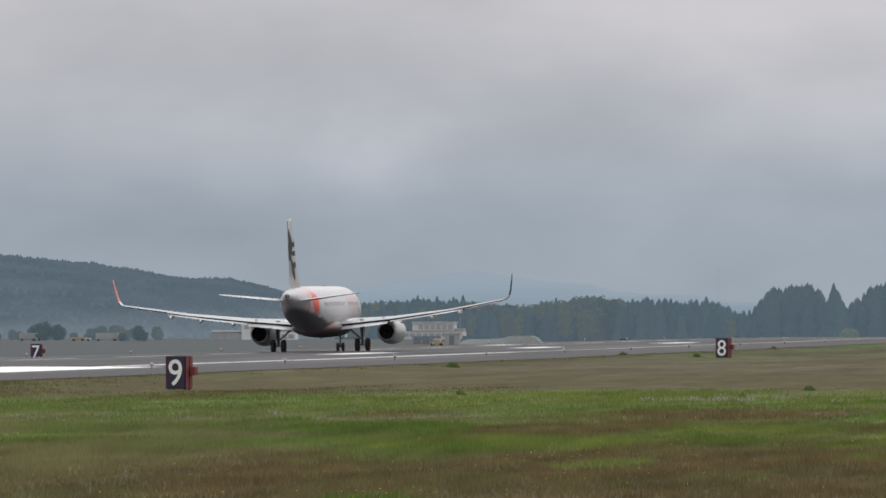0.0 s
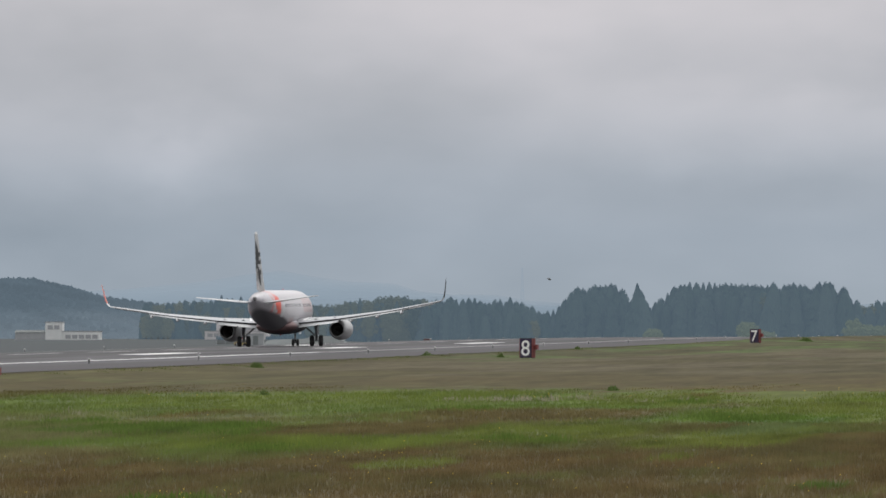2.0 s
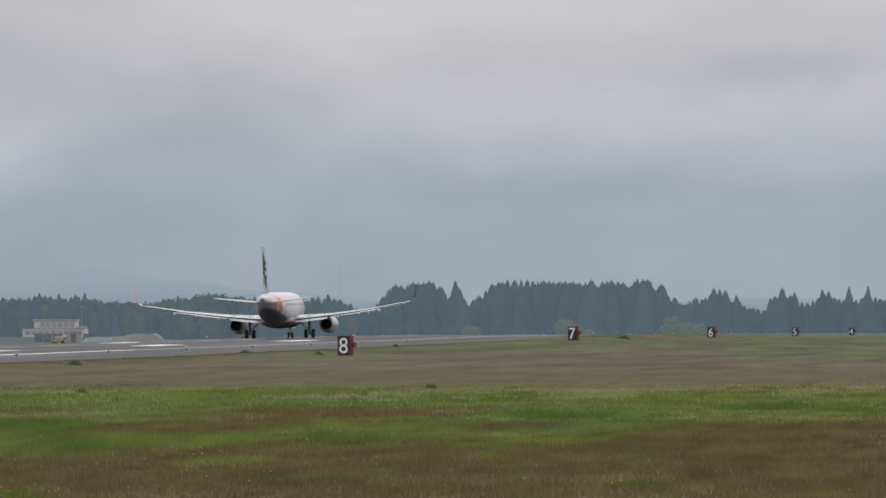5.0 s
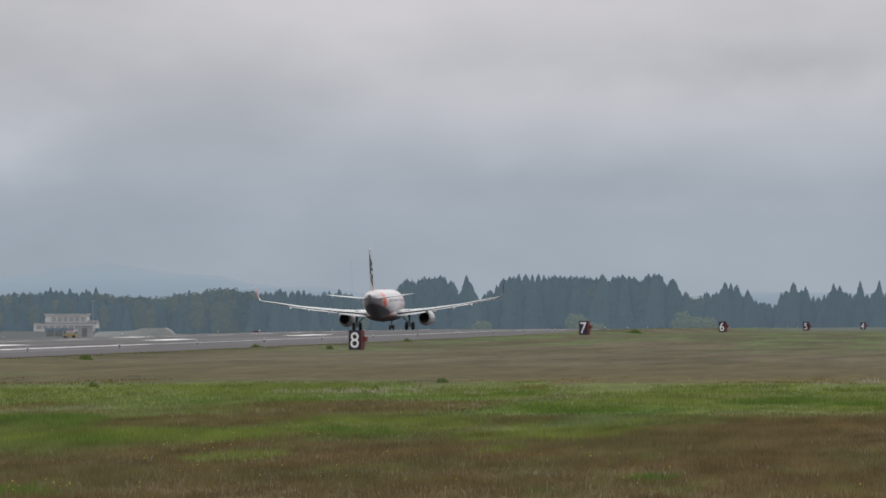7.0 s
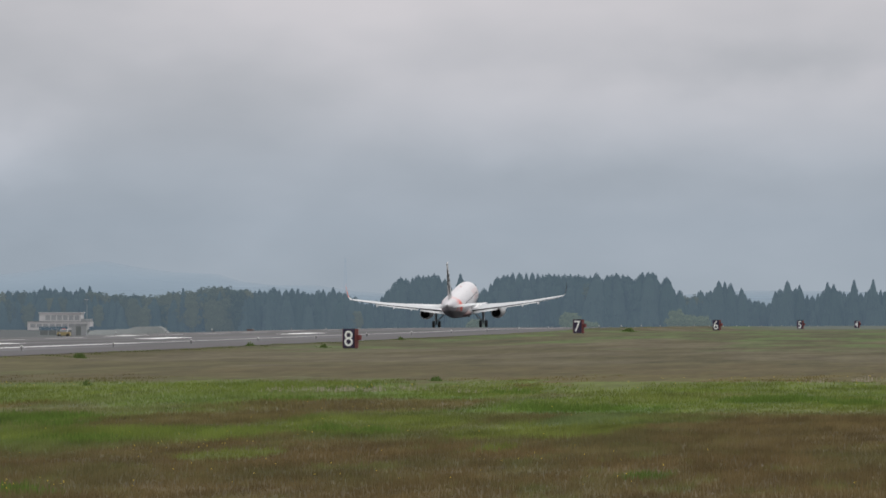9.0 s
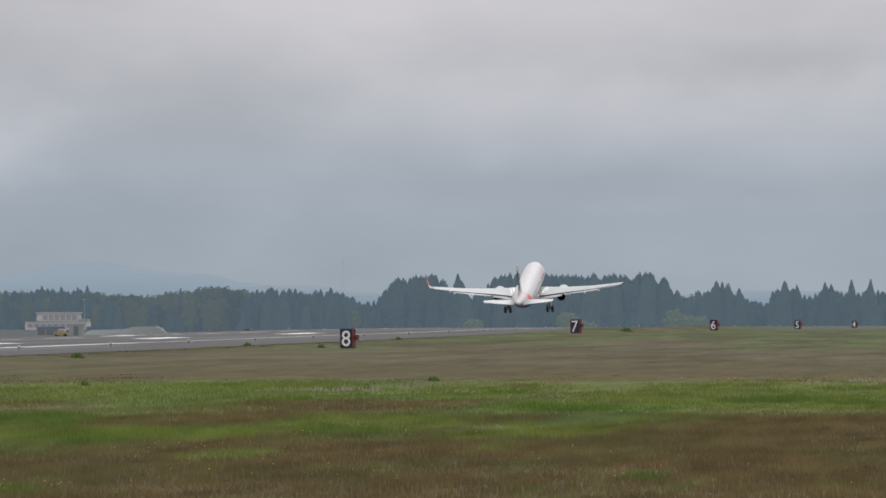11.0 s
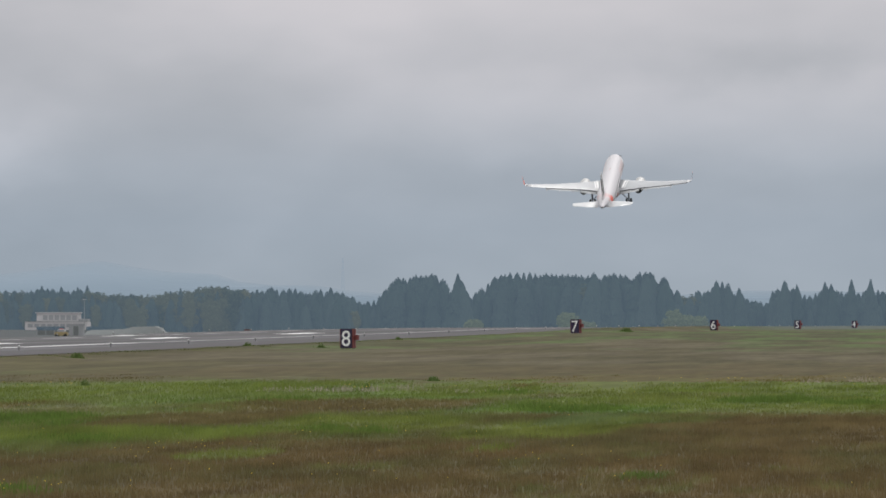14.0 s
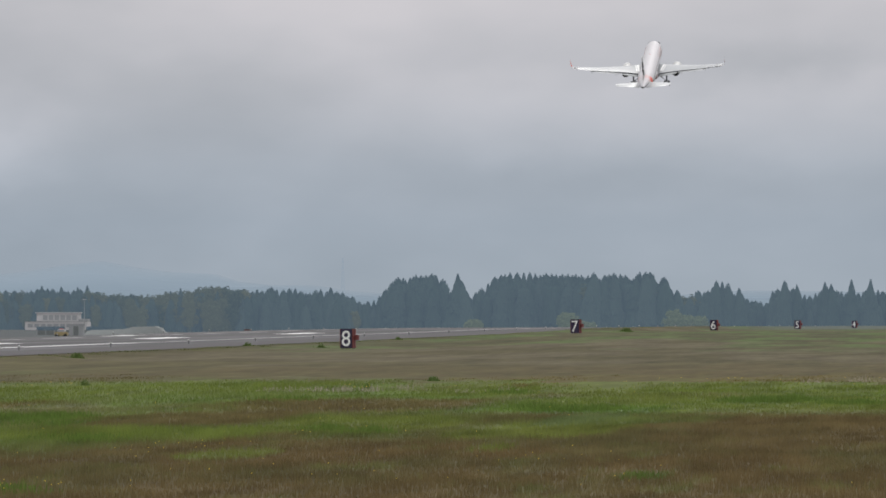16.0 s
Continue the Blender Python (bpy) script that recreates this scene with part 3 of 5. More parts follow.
def fin_half(y, z):
    """Half thickness of fin and rudder at a place on the fin."""
    out = 0.0
    for tab in ([(q, le, c * 0.86, th * 0.55) for q, le, c, th in FIN], [(q, le, c, 0.065) for q, le, c in RUDDER]):
        le, c, th = (float(np.interp(z, [r[0] for r in tab], [r[k] for r in tab])) for k in (1, 2, 3))
        u = (le - y) / c
        if 0 < u < 1:
            out = max(out, c * th * 5 * (0.2969 * math.sqrt(u) - 0.126 * u - 0.3516 * u * u + 0.2843 * u ** 3 - 0.1015 * u ** 4))
    return out


def star_at(y, z):
    """Whether the painted star covers this place on the fin. u runs from the trailing edge forward."""
    tail = float(np.interp(z, [r[0] for r in RUDDER], [r[1] - r[2] for r in RUDDER]))
    u = y - tail
    lobe = 8.0 < z < 10.8 and u < 0.5 + 1.6 * math.sin(math.pi * (z - 8.0) / 2.8)
    mid = 1.1 + 0.8 * (8.5 - z)
    point = 6.35 < z < 8.6 and abs(u - mid) < 0.2 + 0.55 * math.sin(math.pi * (z - 6.35) / 2.25)
    ray = any(z0 < z < z0 + 0.34 + 0.1 * (u - 1.6) and 1.6 < u < 3.4 for z0 in (7.5, 8.5, 9.3))
    band = 10.2 < z < 11.6 and u < 0.3
    return lobe or point or ray or band


def build_airliner():
    plane = thing("airliner", "white twin-engine airliner with orange tail ring and black fin star", "airplane")
    S = [(0.0, 3.35, 3.2, 0.08), (0.25, 3.72, 2.9, 0.45), (0.8, 4.15, 2.55, 0.85), (1.6, 4.6, 2.25, 1.2), (2.6, 5.2, 2.02, 1.5), (3.8, 5.62, 1.84, 1.76), (5.2, 5.82, 1.74, 1.93), (6.8, 5.86, 1.71, 1.975)]
    S += [(d, 5.86, 1.71, 1.975) for d in (10, 14, 18, 21, 23.5)]
    S += [(25.5, 5.86, 1.82, 1.97), (27.5, 5.85, 2.12, 1.92), (29.5, 5.83, 2.58, 1.78), (31.5, 5.77, 3.12, 1.5), (33.5, 5.68, 3.68, 1.14), (35.2, 5.55, 4.14, 0.8), (36.6, 5.4, 4.5, 0.5), (37.3, 5.28, 4.68, 0.34), (37.57, 5.2, 4.76, 0.24)]
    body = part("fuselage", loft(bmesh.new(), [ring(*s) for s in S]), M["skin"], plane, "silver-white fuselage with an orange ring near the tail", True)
    part("tail_exhaust", lathe_y(bmesh.new(), [(NOSE - 37.5, 0.19), (NOSE - 37.72, 0.17), (NOSE - 37.72, 0.12), (NOSE - 37.4, 0.1)], 0, 4.98, 16), M["dark_metal"], plane, "", True)
    # belly fairing
    F2 = [(10.2, 2.4, 2.0, 0.6), (11.5, 2.7, 1.42, 1.9), (13.5, 2.85, 1.28, 2.25), (17.5, 2.95, 1.26, 2.32), (19.8, 2.9, 1.36, 2.22), (21.6, 2.75, 1.6, 1.9), (23.2, 2.5, 1.8, 1.2)]
    part("belly_fairing", loft(bmesh.new(), [ring(*s) for s in F2]), M["skin"], plane, "belly fairing between the wing roots, under-shade painted below", True)
    for s in (1, -1):
        wing = part("wing", wing_surface([(s * x, wing_at(x)[0], wing_at(x)[0] - wing_at(x)[1], wing_at(x)[2], th) for x, th in ((1.2, 0.135), (3.5, 0.125), (6.4, 0.115), (9.0, 0.11), (11.7, 0.105), (14.5, 0.105), (16.2, 0.10), (17.05, 0.10))]), M["wing"], plane, "", True)
        # bright painted panels on the wing root
        for near_x, wide in ((2.12, 0.42), (2.72, 0.2)):
            vs, fs = [], []
            for i in range(9):
                u = 0.16 + 0.66 * i / 8
                for dx in (0.0, wide):
                    x = near_x + 0.95 * (1 - u) + dx
                    le, te, z = wing_at(x)
                    c, th = le - te, 0.135 - 0.0043 * (x - 1.2)
                    h = th * 5 * (0.2969 * math.sqrt(u) - 0.126 * u - 0.3516 * u * u + 0.2843 * u ** 3 - 0.1015 * u ** 4) + 0.24 * th * u * (1 - u)
                    vs.append((s * x, le - u * c, z + h * c + 0.03))
            fs = [(2 * i, 2 * i + 1, 2 * i + 3, 2 * i + 2) for i in range(8)]
            raw("root_panel", vs, fs, M["bright"], wing, "bright white panel on the wing root")
        # upswept wingtip
        tips = [(17.05, -2.45, 1.5, 4.38), (17.32, -2.66, 1.38, 4.49), (17.52, -2.92, 1.24, 4.78), (17.66, -3.25, 1.08, 5.24), (17.78, -3.7, 0.86, 5.9), (17.88, -4.12, 0.62, 6.5), (17.91, -4.3, 0.45, 6.7)]
        bm = bmesh.new()
        rings = []
        for i, (x, le, c, z) in enumerate(tips):
            lean = [0.1, 0.5, 1.0, 1.3, 1.42, 1.45, 1.45][i]
            rings.append([(s * (x - h * math.sin(lean)), y, z + h * math.cos(lean)) for y, h in foil(le, c, 0.06)])
        tip = part("wingtip", loft(bm, rings), M["orange"], wing, "upswept wingtip, orange inside and dark outside", True)
        tip.data.materials.append(M["black"])
        tip.data.materials.append(M["white"])
        for p in tip.data.polygons:
            p.material_index = 2 if p.center.z < 4.75 else (1 if p.normal.x * s > 0.2 else 0)
        wings.append((s, wing))
        # flaps a little out, below the trailing edge
        for xa, xb, cf, droop in ((2.1, 6.25, 1.5, 0.27), (6.5, 13.2, 1.0, 0.18)):
            st = []
            for x in (xa, (xa + xb) / 2, xb):
                _, te, z = wing_at(x)
                c = cf * (1 - 0.25 * (x - xa) / (xb - xa))
                st.append((s * x, te + 0.42 * c, c, z - 0.09, 0.085))
            bm = bmesh.new()
            rings = []
            for x, le, c, z, th in st:
                rings.append([(x, y, z + h - droop * (le - y)) for y, h in foil(le, c, th)])
            part("flap", loft(bm, rings), M["flap"], wing, "", True)
            # black strip added in place of the shade between wing and flap
            rings = []
            for x in (xa, (xa + xb) / 2, xb):
                _, te, z = wing_at(x)
                rings.append([(s * x, te + 0.10, z - 0.02), (s * x, te + 0.03, z - 0.03), (s * x, te + 0.03, z - 0.12), (s * x, te + 0.2, z - 0.12)])
            part("flap_slot_shade", loft(bmesh.new(), rings), M["black"], wing, "black strip for the shade in the slot ahead of the flap")
        # ailerons, tilted to fit the camera's view: left one up, right one slightly down
        bm = bmesh.new()
        st, tilt = [(13.35, 0.85), (15.1, 0.72), (16.6, 0.6)], 0.2 if s < 0 else -0.08
        rings = [[(s * x, y, wing_at(x)[2] + h - 0.09 + tilt * (wing_at(x)[1] + 0.55 * c - y)) for y, h in foil(wing_at(x)[1] + 0.55 * c, c * 0.8, 0.1)] for x, c in st]
        part("aileron", loft(bm, rings), M["grey"], wing, "", True)
        # slats drooped ahead of the leading edge
        for xa, xb in ((2.6, 5.0), (6.9, 16.3)):
            bm = bmesh.new()
            rings = []
            for x in (xa, (xa + xb) / 2, xb):
                le, te, z = wing_at(x)
                c = 0.13 * (le - te) + 0.1
                rings.append([(s * x, y, z + h - 0.13) for y, h in foil(le + 0.22, c, 0.16)])
            part("slat", loft(bm, rings), M["grey"], wing, "", True)
        # flap track fairings
        for x in (4.2, 7.6, 10.4, 13.0):
            le, te, z = wing_at(x)
            bm = bmesh.new()
            rings = []
            for f, r in ((1.5, 0.04), (1.0, 0.13), (0.3, 0.19), (-0.4, 0.16), (-0.95, 0.03)):
                rings.append([(s * x + r * 0.8 * math.cos(t), te + f, z - 0.26 - 0.08 * (1.5 - f) * 0.8 + r * math.sin(t)) for t in [2 * math.pi * i / 12 for i in range(12)]])
            part("flap_fairing", loft(bm, rings), M["white"], wing, "", True)
        # engine
        ex, ez = s * 5.75, 1.70
        pivot = part("engine", lathe_y(bmesh.new(), [(7.05, 0.93), (7.12, 0.99), (6.95, 1.06), (6.3, 1.12), (5.3, 1.14), (4.2, 1.11), (3.1, 1.0), (2.2, 0.90), (1.5, 0.80), (1.46, 0.69), (2.4, 0.73)], ex, ez, 32), M["fin"], plane, "silver-white engine cowling with a dark exhaust", True)
        part("inlet_lip", lathe_y(bmesh.new(), [(6.3, 0.9), (7.0, 0.9), (7.14, 0.955), (7.0, 1.035)], ex, ez, 32), M["metal"], pivot, "bare metal inlet lip", True)
        part("fan", lathe_y(bmesh.new(), [(6.3, 0.91), (6.28, 0.3), (6.7, 0.02)], ex, ez, 24), M["dark_metal"], pivot, "", True)
        part("exhaust_duct", lathe_y(bmesh.new(), [(2.42, 0.75), (3.4, 0.78), (3.4, 0.45), (2.3, 0.4), (2.3, 0.36), (2.6, 0.36)], ex, ez, 28), M["dark_metal"], pivot, "dark burnt-metal exhaust", True)
        part("exhaust_cone", lathe_y(bmesh.new(), [(2.7, 0.36), (2.2, 0.26), (1.75, 0.04)], ex, ez, 20), M["dark_metal"], pivot, "", True)
        le, te, z = wing_at(5.75)
        bm = bmesh.new()
        loft(bm, [[(ex + dx * 0.16, y, zz) for dx, y in ((-1, ya), (-0.6, ya + 0.5), (0.6, ya + 0.5), (1, ya), (0.6, yb), (-0.6, yb))] for zz, ya, yb in ((2.6, 5.6, 1.4), (2.86, 4.4, 0.2), (3.0, 3.4, -0.3))])
        part("pylon", bm, M["white"], pivot)
        # main landing gear
        gx = s * 3.795
        bm = tube(bmesh.new(), (gx, 0, 0.62), (gx, -0.08, 2.85), 0.13, 0.18, 14)
        tube(bm, (gx, 0, 0.5), (gx, 0, 1.35), 0.085, 0.085, 12)
        part("gear_housing", tube(bmesh.new(), (gx, 0, 1.85), (gx, -0.06, 2.62), 0.2, 0.22, 14), M["gear"], plane)
        gear = part("main_gear", bm, M["gear"], plane, "grey main landing gear leg with two tyres")
        legs.append(gear)
        part("side_brace", tube(tube(bmesh.new(), (gx, 0, 1.0), (s * 2.95, 0, 1.75), 0.08), (s * 2.95, 0, 1.75), (s * 2.3, 0, 2.35), 0.09), M["gear"], gear)
        part("torque_link", tube(tube(bmesh.new(), (gx, -0.1, 0.7), (gx, -0.42, 1.0), 0.045), (gx, -0.42, 1.0), (gx, -0.1, 1.35), 0.045), M["gear"], gear)
        part("axle", tube(bmesh.new(), (gx - 0.5, 0, 0.58), (gx + 0.5, 0, 0.58), 0.07), M["gear"], gear)
        part("leg_door", boxed(gx + s * 0.16 - 0.025, gx + s * 0.16 + 0.025, -0.45, 0.45, 1.05, 2.5, 0.01), M["white"], gear)
        for w in (-1, 1):
            wheel(gear, gx + w * 0.464, 0, 0.58, 0.58, 0.2)
        # horizontal stabiliser
        st = [(s * x, le, c, z, th) for x, le, c, z, th in ((0.4, NOSE - 31.7, 4.0, 4.58, 0.085), (3.2, NOSE - 33.3, 2.75, 4.90, 0.085), (6.1, NOSE - 35.0, 1.55, 5.21, 0.08), (6.23, NOSE - 35.25, 1.2, 5.225, 0.07))]
        stab = part("stabilizer", loft(bmesh.new(), [[(x, y, z + h - 0.015 * (y - le + c)) for y, h in foil(le, c, th * 0.8)] for x, le, c, z, th in st]), M["white"], plane, "white tailplane", True)
        bm = bmesh.new()
        rings = [[(s * x, y, z + h - 0.06 * (te - y)) for y, h in foil(te + 0.02, c, 0.09)] for x, te, c, z in ((0.9, NOSE - 35.5, 0.95, 4.63), (6.0, NOSE - 36.4, 0.52, 5.20))]
        part("elevator", loft(bm, rings), M["white"], stab, "", True)
        # cabin windows and doors
        me = None
        for i in range(40):
            d = 7.2 + i * 0.533
            if 14.0 < d < 15.0:
                continue
            if me is None:
                o = part("cabin_window", box(bmesh.new(), -0.003, 0.003, -0.115, 0.115, -0.165, 0.165), M["window"], plane)
                me = o.data
            else:
                o = share("cabin_window", me, plane)
            z = 4.28
            o.matrix_basis = pose(s * 1.975 * math.sqrt(1 - ((z - 3.785) / 2.075) ** 2) + s * 0.002, NOSE - d, z, 0, -s * 13, 0)
        for d in (5.9, 28.6):
            vs = []
            for i in range(9):
                zz = 3.1 + 1.8 * i / 8
                for dd in (d - 0.42, d, d + 0.42):
                    top, bot, rx = (float(np.interp(dd, [q[0] for q in S], [q[k] for q in S])) for k in (1, 2, 3))
                    vs.append((s * (rx * math.sqrt(max(0.0, 1 - ((zz - (top + bot) / 2) / ((top - bot) / 2)) ** 2)) + 0.02), NOSE - dd, zz))
            raw("cabin_door", vs, [(3 * i + k, 3 * i + k + 1, 3 * i + k + 4, 3 * i + k + 3) for i in range(8) for k in range(2)], M["white"], plane, "", True)
        # cockpit glazing
        bm = bmesh.new()
        for a, b in ((0.06, 0.55), (0.62, 1.05)):
            pts = []
            for d, zz in ((2.15, 4.65), (2.75, 5.12)):
                for u in (a, b):
                    rx = 1.42 if d < 2.5 else 1.5
                    pts.append(bm.verts.new((s * rx * math.sin(u) * 1.02, NOSE - d - 0.9 * (1 - math.cos(u)) + 0.05, zz - 0.25 * (1 - math.cos(u)) + 0.03)))
            bm.faces.new((pts[0], pts[1], pts[3], pts[2]))
        part("cockpit_window", bm, M["window"], plane)
        # black star laid on each side of the fin: a lobe on the rudder, a curved point below and two rays running forward
        vs, fs, cell = [], [], 0.07
        for i in range(110):
            for j in range(80):
                yy, zz = NOSE - 38.2 + i * cell, 6.0 + j * cell
                corners = [(yy, zz), (yy + cell, zz), (yy + cell, zz + cell), (yy, zz + cell)]
                if star_at(yy + cell / 2, zz + cell / 2) and min(fin_half(a, b) for a, b in corners) > 0.004:
                    n = len(vs)
                    vs += [(s * (fin_half(a, b) + 0.012), a, b) for a, b in corners]
                    fs.append((n, n + 1, n + 2, n + 3) if s > 0 else (n + 3, n + 2, n + 1, n))
        raw("tail_star", vs, fs, M["black"], plane, "black star painted on the fin")
    # fin and rudder
    part("fin", loft(bmesh.new(), [[(h, y, z) for y, h in foil(le, c * 0.86, th * 0.55)] for z, le, c, th in FIN]), M["fin"], plane, "silver grey tail fin", True)
    part("rudder", loft(bmesh.new(), [[(h, y, z) for y, h in foil(le, c, 0.065)] for z, le, c in RUDDER]), M["fin"], plane, "silver grey rudder", True)
    # nose gear
    ng = part("nose_gear", tube(tube(bmesh.new(), (0, 12.64, 0.4), (0, 12.5, 1.95), 0.09, 0.11), (0, 12.6, 1.2), (0, 13.7, 1.9), 0.05), M["gear"], plane, "grey nose landing gear")
    part("axle", tube(bmesh.new(), (-0.32, 12.64, 0.38), (0.32, 12.64, 0.38), 0.05), M["gear"], ng)
    for w in (-1, 1):
        wheel(ng, w * 0.25, 12.64, 0.38, 0.38, 0.12)
        part("gear_door", boxed(w * 0.45 - 0.02, w * 0.45 + 0.02, 12.2, 14.0, 1.25, 1.85, 0.01), M["white"], ng)
    bm = bmesh.new()
    bmesh.ops.create_uvsphere(bm, u_segments=12, v_segments=8, radius=0.09)
    bmesh.ops.translate(bm, verts=bm.verts[:], vec=(0, NOSE - 37.74, 5.16))
    part("tail_light", bm, M["lamp_glass"], plane, "small clear tail light", True)
    for z, yy in ((5.93, 3.0), (1.22, 0.5)):
        bm = bmesh.new()
        bmesh.ops.create_uvsphere(bm, u_segments=12, v_segments=8, radius=0.07)
        bmesh.ops.translate(bm, verts=bm.verts[:], vec=(0, yy, z))
        part("beacon", bm, M["lens"], plane, "red anti-collision beacon", True)
    return plane


def wheel(parent, x, y, z, r, half):
    n = 28
    prof = [(-half, r * 0.6), (-half, r * 0.82), (-half * 0.75, r * 0.96), (-half * 0.3, r), (half * 0.3, r), (half * 0.75, r * 0.96), (half, r * 0.82), (half, r * 0.6)]
    bm = loft(bmesh.new(), [[(x + dx, y + rr * math.cos(t), z + rr * math.sin(t)) for t in [2 * math.pi * i / n for i in range(n)]] for dx, rr in prof])
    ty = part("tyre", bm, M["tyre"], parent, "black rubber tyre", True)
    rim = [(-half * 0.9, r * 0.58), (-half * 1.02, r * 0.5), (-half * 0.7, r * 0.3), (-half * 0.7, r * 0.1), (half * 0.7, r * 0.1), (half * 0.7, r * 0.3), (half * 1.02, r * 0.5), (half * 0.9, r * 0.58)]
    bm = loft(bmesh.new(), [[(x + dx, y + rr * math.cos(t), z + rr * math.sin(t)) for t in [2 * math.pi * i / n for i in range(n)]] for dx, rr in rim])
    part("rim", bm, M["gear"], parent, "grey wheel rim", True)
    return ty


wings, legs = [], []
airliner = build_airliner()


# ---- runway distance signs ----
def numeral_mesh(ch):
    cu = bpy.data.curves.new("numeral", "FONT")
    cu.body, cu.align_x, cu.align_y, cu.size, cu.extrude, cu.offset = ch, "CENTER", "CENTER", 1.62, 0.012, 0.004
    ob = bpy.data.objects.new("numeral", cu)
    scene.collection.objects.link(ob)
    dg = bpy.context.evaluated_depsgraph_get()
    me = bpy.data.meshes.new_from_object(ob.evaluated_get(dg))
    bpy.data.objects.remove(ob)
    zs = [v.co.y for v in me.vertices]
    xs = [v.co.x for v in me.vertices]
    cz, cx = (max(zs) + min(zs)) / 2, (max(xs) + min(xs)) / 2
    k = 1.26 / (max(zs) - min(zs))
    for v in me.vertices:
        v.co = Vector(((v.co.x - cx) * k * 0.95, -v.co.z, (v.co.y - cz) * k))
    me.materials.clear()
    me.materials.append(M["numeral"])
    return me


def distance_sign(ch, x, y, turn, z):
    s = thing("distance_sign", "black runway distance sign with white %s and red sides" % ch, "sign", "runway distance signs", pose(x, y, z, 0, 0, turn))
    part("cabinet", boxed(-0.53, 0.53, -0.34, 0.34, 0.06, 1.64, 0.025), M["sign_dark"], s, "dark sign cabinet")
    part("face_panel", boxed(-0.50, 0.50, -0.37, -0.34, 0.09, 1.61, 0.01), M["sign_face"], s, "black-violet face panel")
    o = share("numeral", numeral_mesh(ch), s, pose(0, -0.375, 0.85))
    o["label"] = "white numeral"
    part("back_panel", boxed(-0.50, 0.50, 0.34, 0.37, 0.09, 1.61, 0.01), M["sign_red"], s)
    for a, b in ((-0.33, -0.05), (0.03, 0.33)):
        for side in (1, -1):
            part("side_panel", boxed(min(side * 0.53, side * 0.56), max(side * 0.53, side * 0.56), a, b, 0.08, 1.62, 0.008), M["sign_red"], s, "red side panel")
    part("frame_edge", boxed(-0.53, -0.50, -0.38, -0.34, 0.06, 1.64, 0.008), M["sign_red"], s)
    part("lamp_box", boxed(0.57, 0.85, 0.0, 0.34, 0.72, 1.12, 0.03), M["sign_red"], s, "small red lamp box")
    part("bracket", tube(bmesh.new(), (0.53, 0.16, 0.92), (0.59, 0.16, 0.92), 0.05), M["sign_dark"], s)
    for lx in (-0.42, 0.42):
        for ly in (-0.25, 0.25):
            part("leg", tube(bmesh.new(), (lx, ly, -0.12), (lx, ly, 0.14), 0.05), M["gear"], s)
    return s


for ch, x, y in (("9", -63.46, 435), ("8", -63.1, 737), ("7", -63.0, 1040), ("6", -62.9, 1384), ("5", -62.6, 1724), ("4", -62.3, 2068)):
    distance_sign(ch, x, y, -20, ground_z(x, y))
distance_sign("7", -145.6, 900, -2, ground_z(-145.6, 900) - 0.1)


# ---- runway edge lights every 60 m on both sides ----
def edge_light(x, y, base):
    if base is not None:
        return copy_thing(base, pose(x, y, runway_z(x, y)))
    s = thing("runway_edge_light", "small elevated runway edge light with a clear glass head", "runway light", "runway edge lights", pose(x, y, runway_z(x, y)))
    part("base_plate", tube(bmesh.new(), (0, 0, 0), (0, 0, 0.05), 0.11, 0.10, 14), M["gear"], s)
    part("stem", tube(bmesh.new(), (0, 0, 0.05), (0, 0, 0.2), 0.05, 0.05, 10), M["gear"], s)
    part("housing", tube(bmesh.new(), (0, 0, 0.2), (0, 0, 0.27), 0.09, 0.1, 14), M["gear"], s)
    bm = bmesh.new()
    bmesh.ops.create_uvsphere(bm, u_segments=14, v_segments=10, radius=0.07)
    for v in bm.verts:
        v.co.z = 0.31 + v.co.z * 1.1
    part("glass_head", bm, M["lamp_glass"], s, "clear glass head", True)
    return s


lamp = None
for x in (LIGHT_X - 0.15, -127.2):
    for k in range(-4, 30):
        o = edge_light(x, 660.8 + 60 * k, lamp)
        lamp = lamp or o


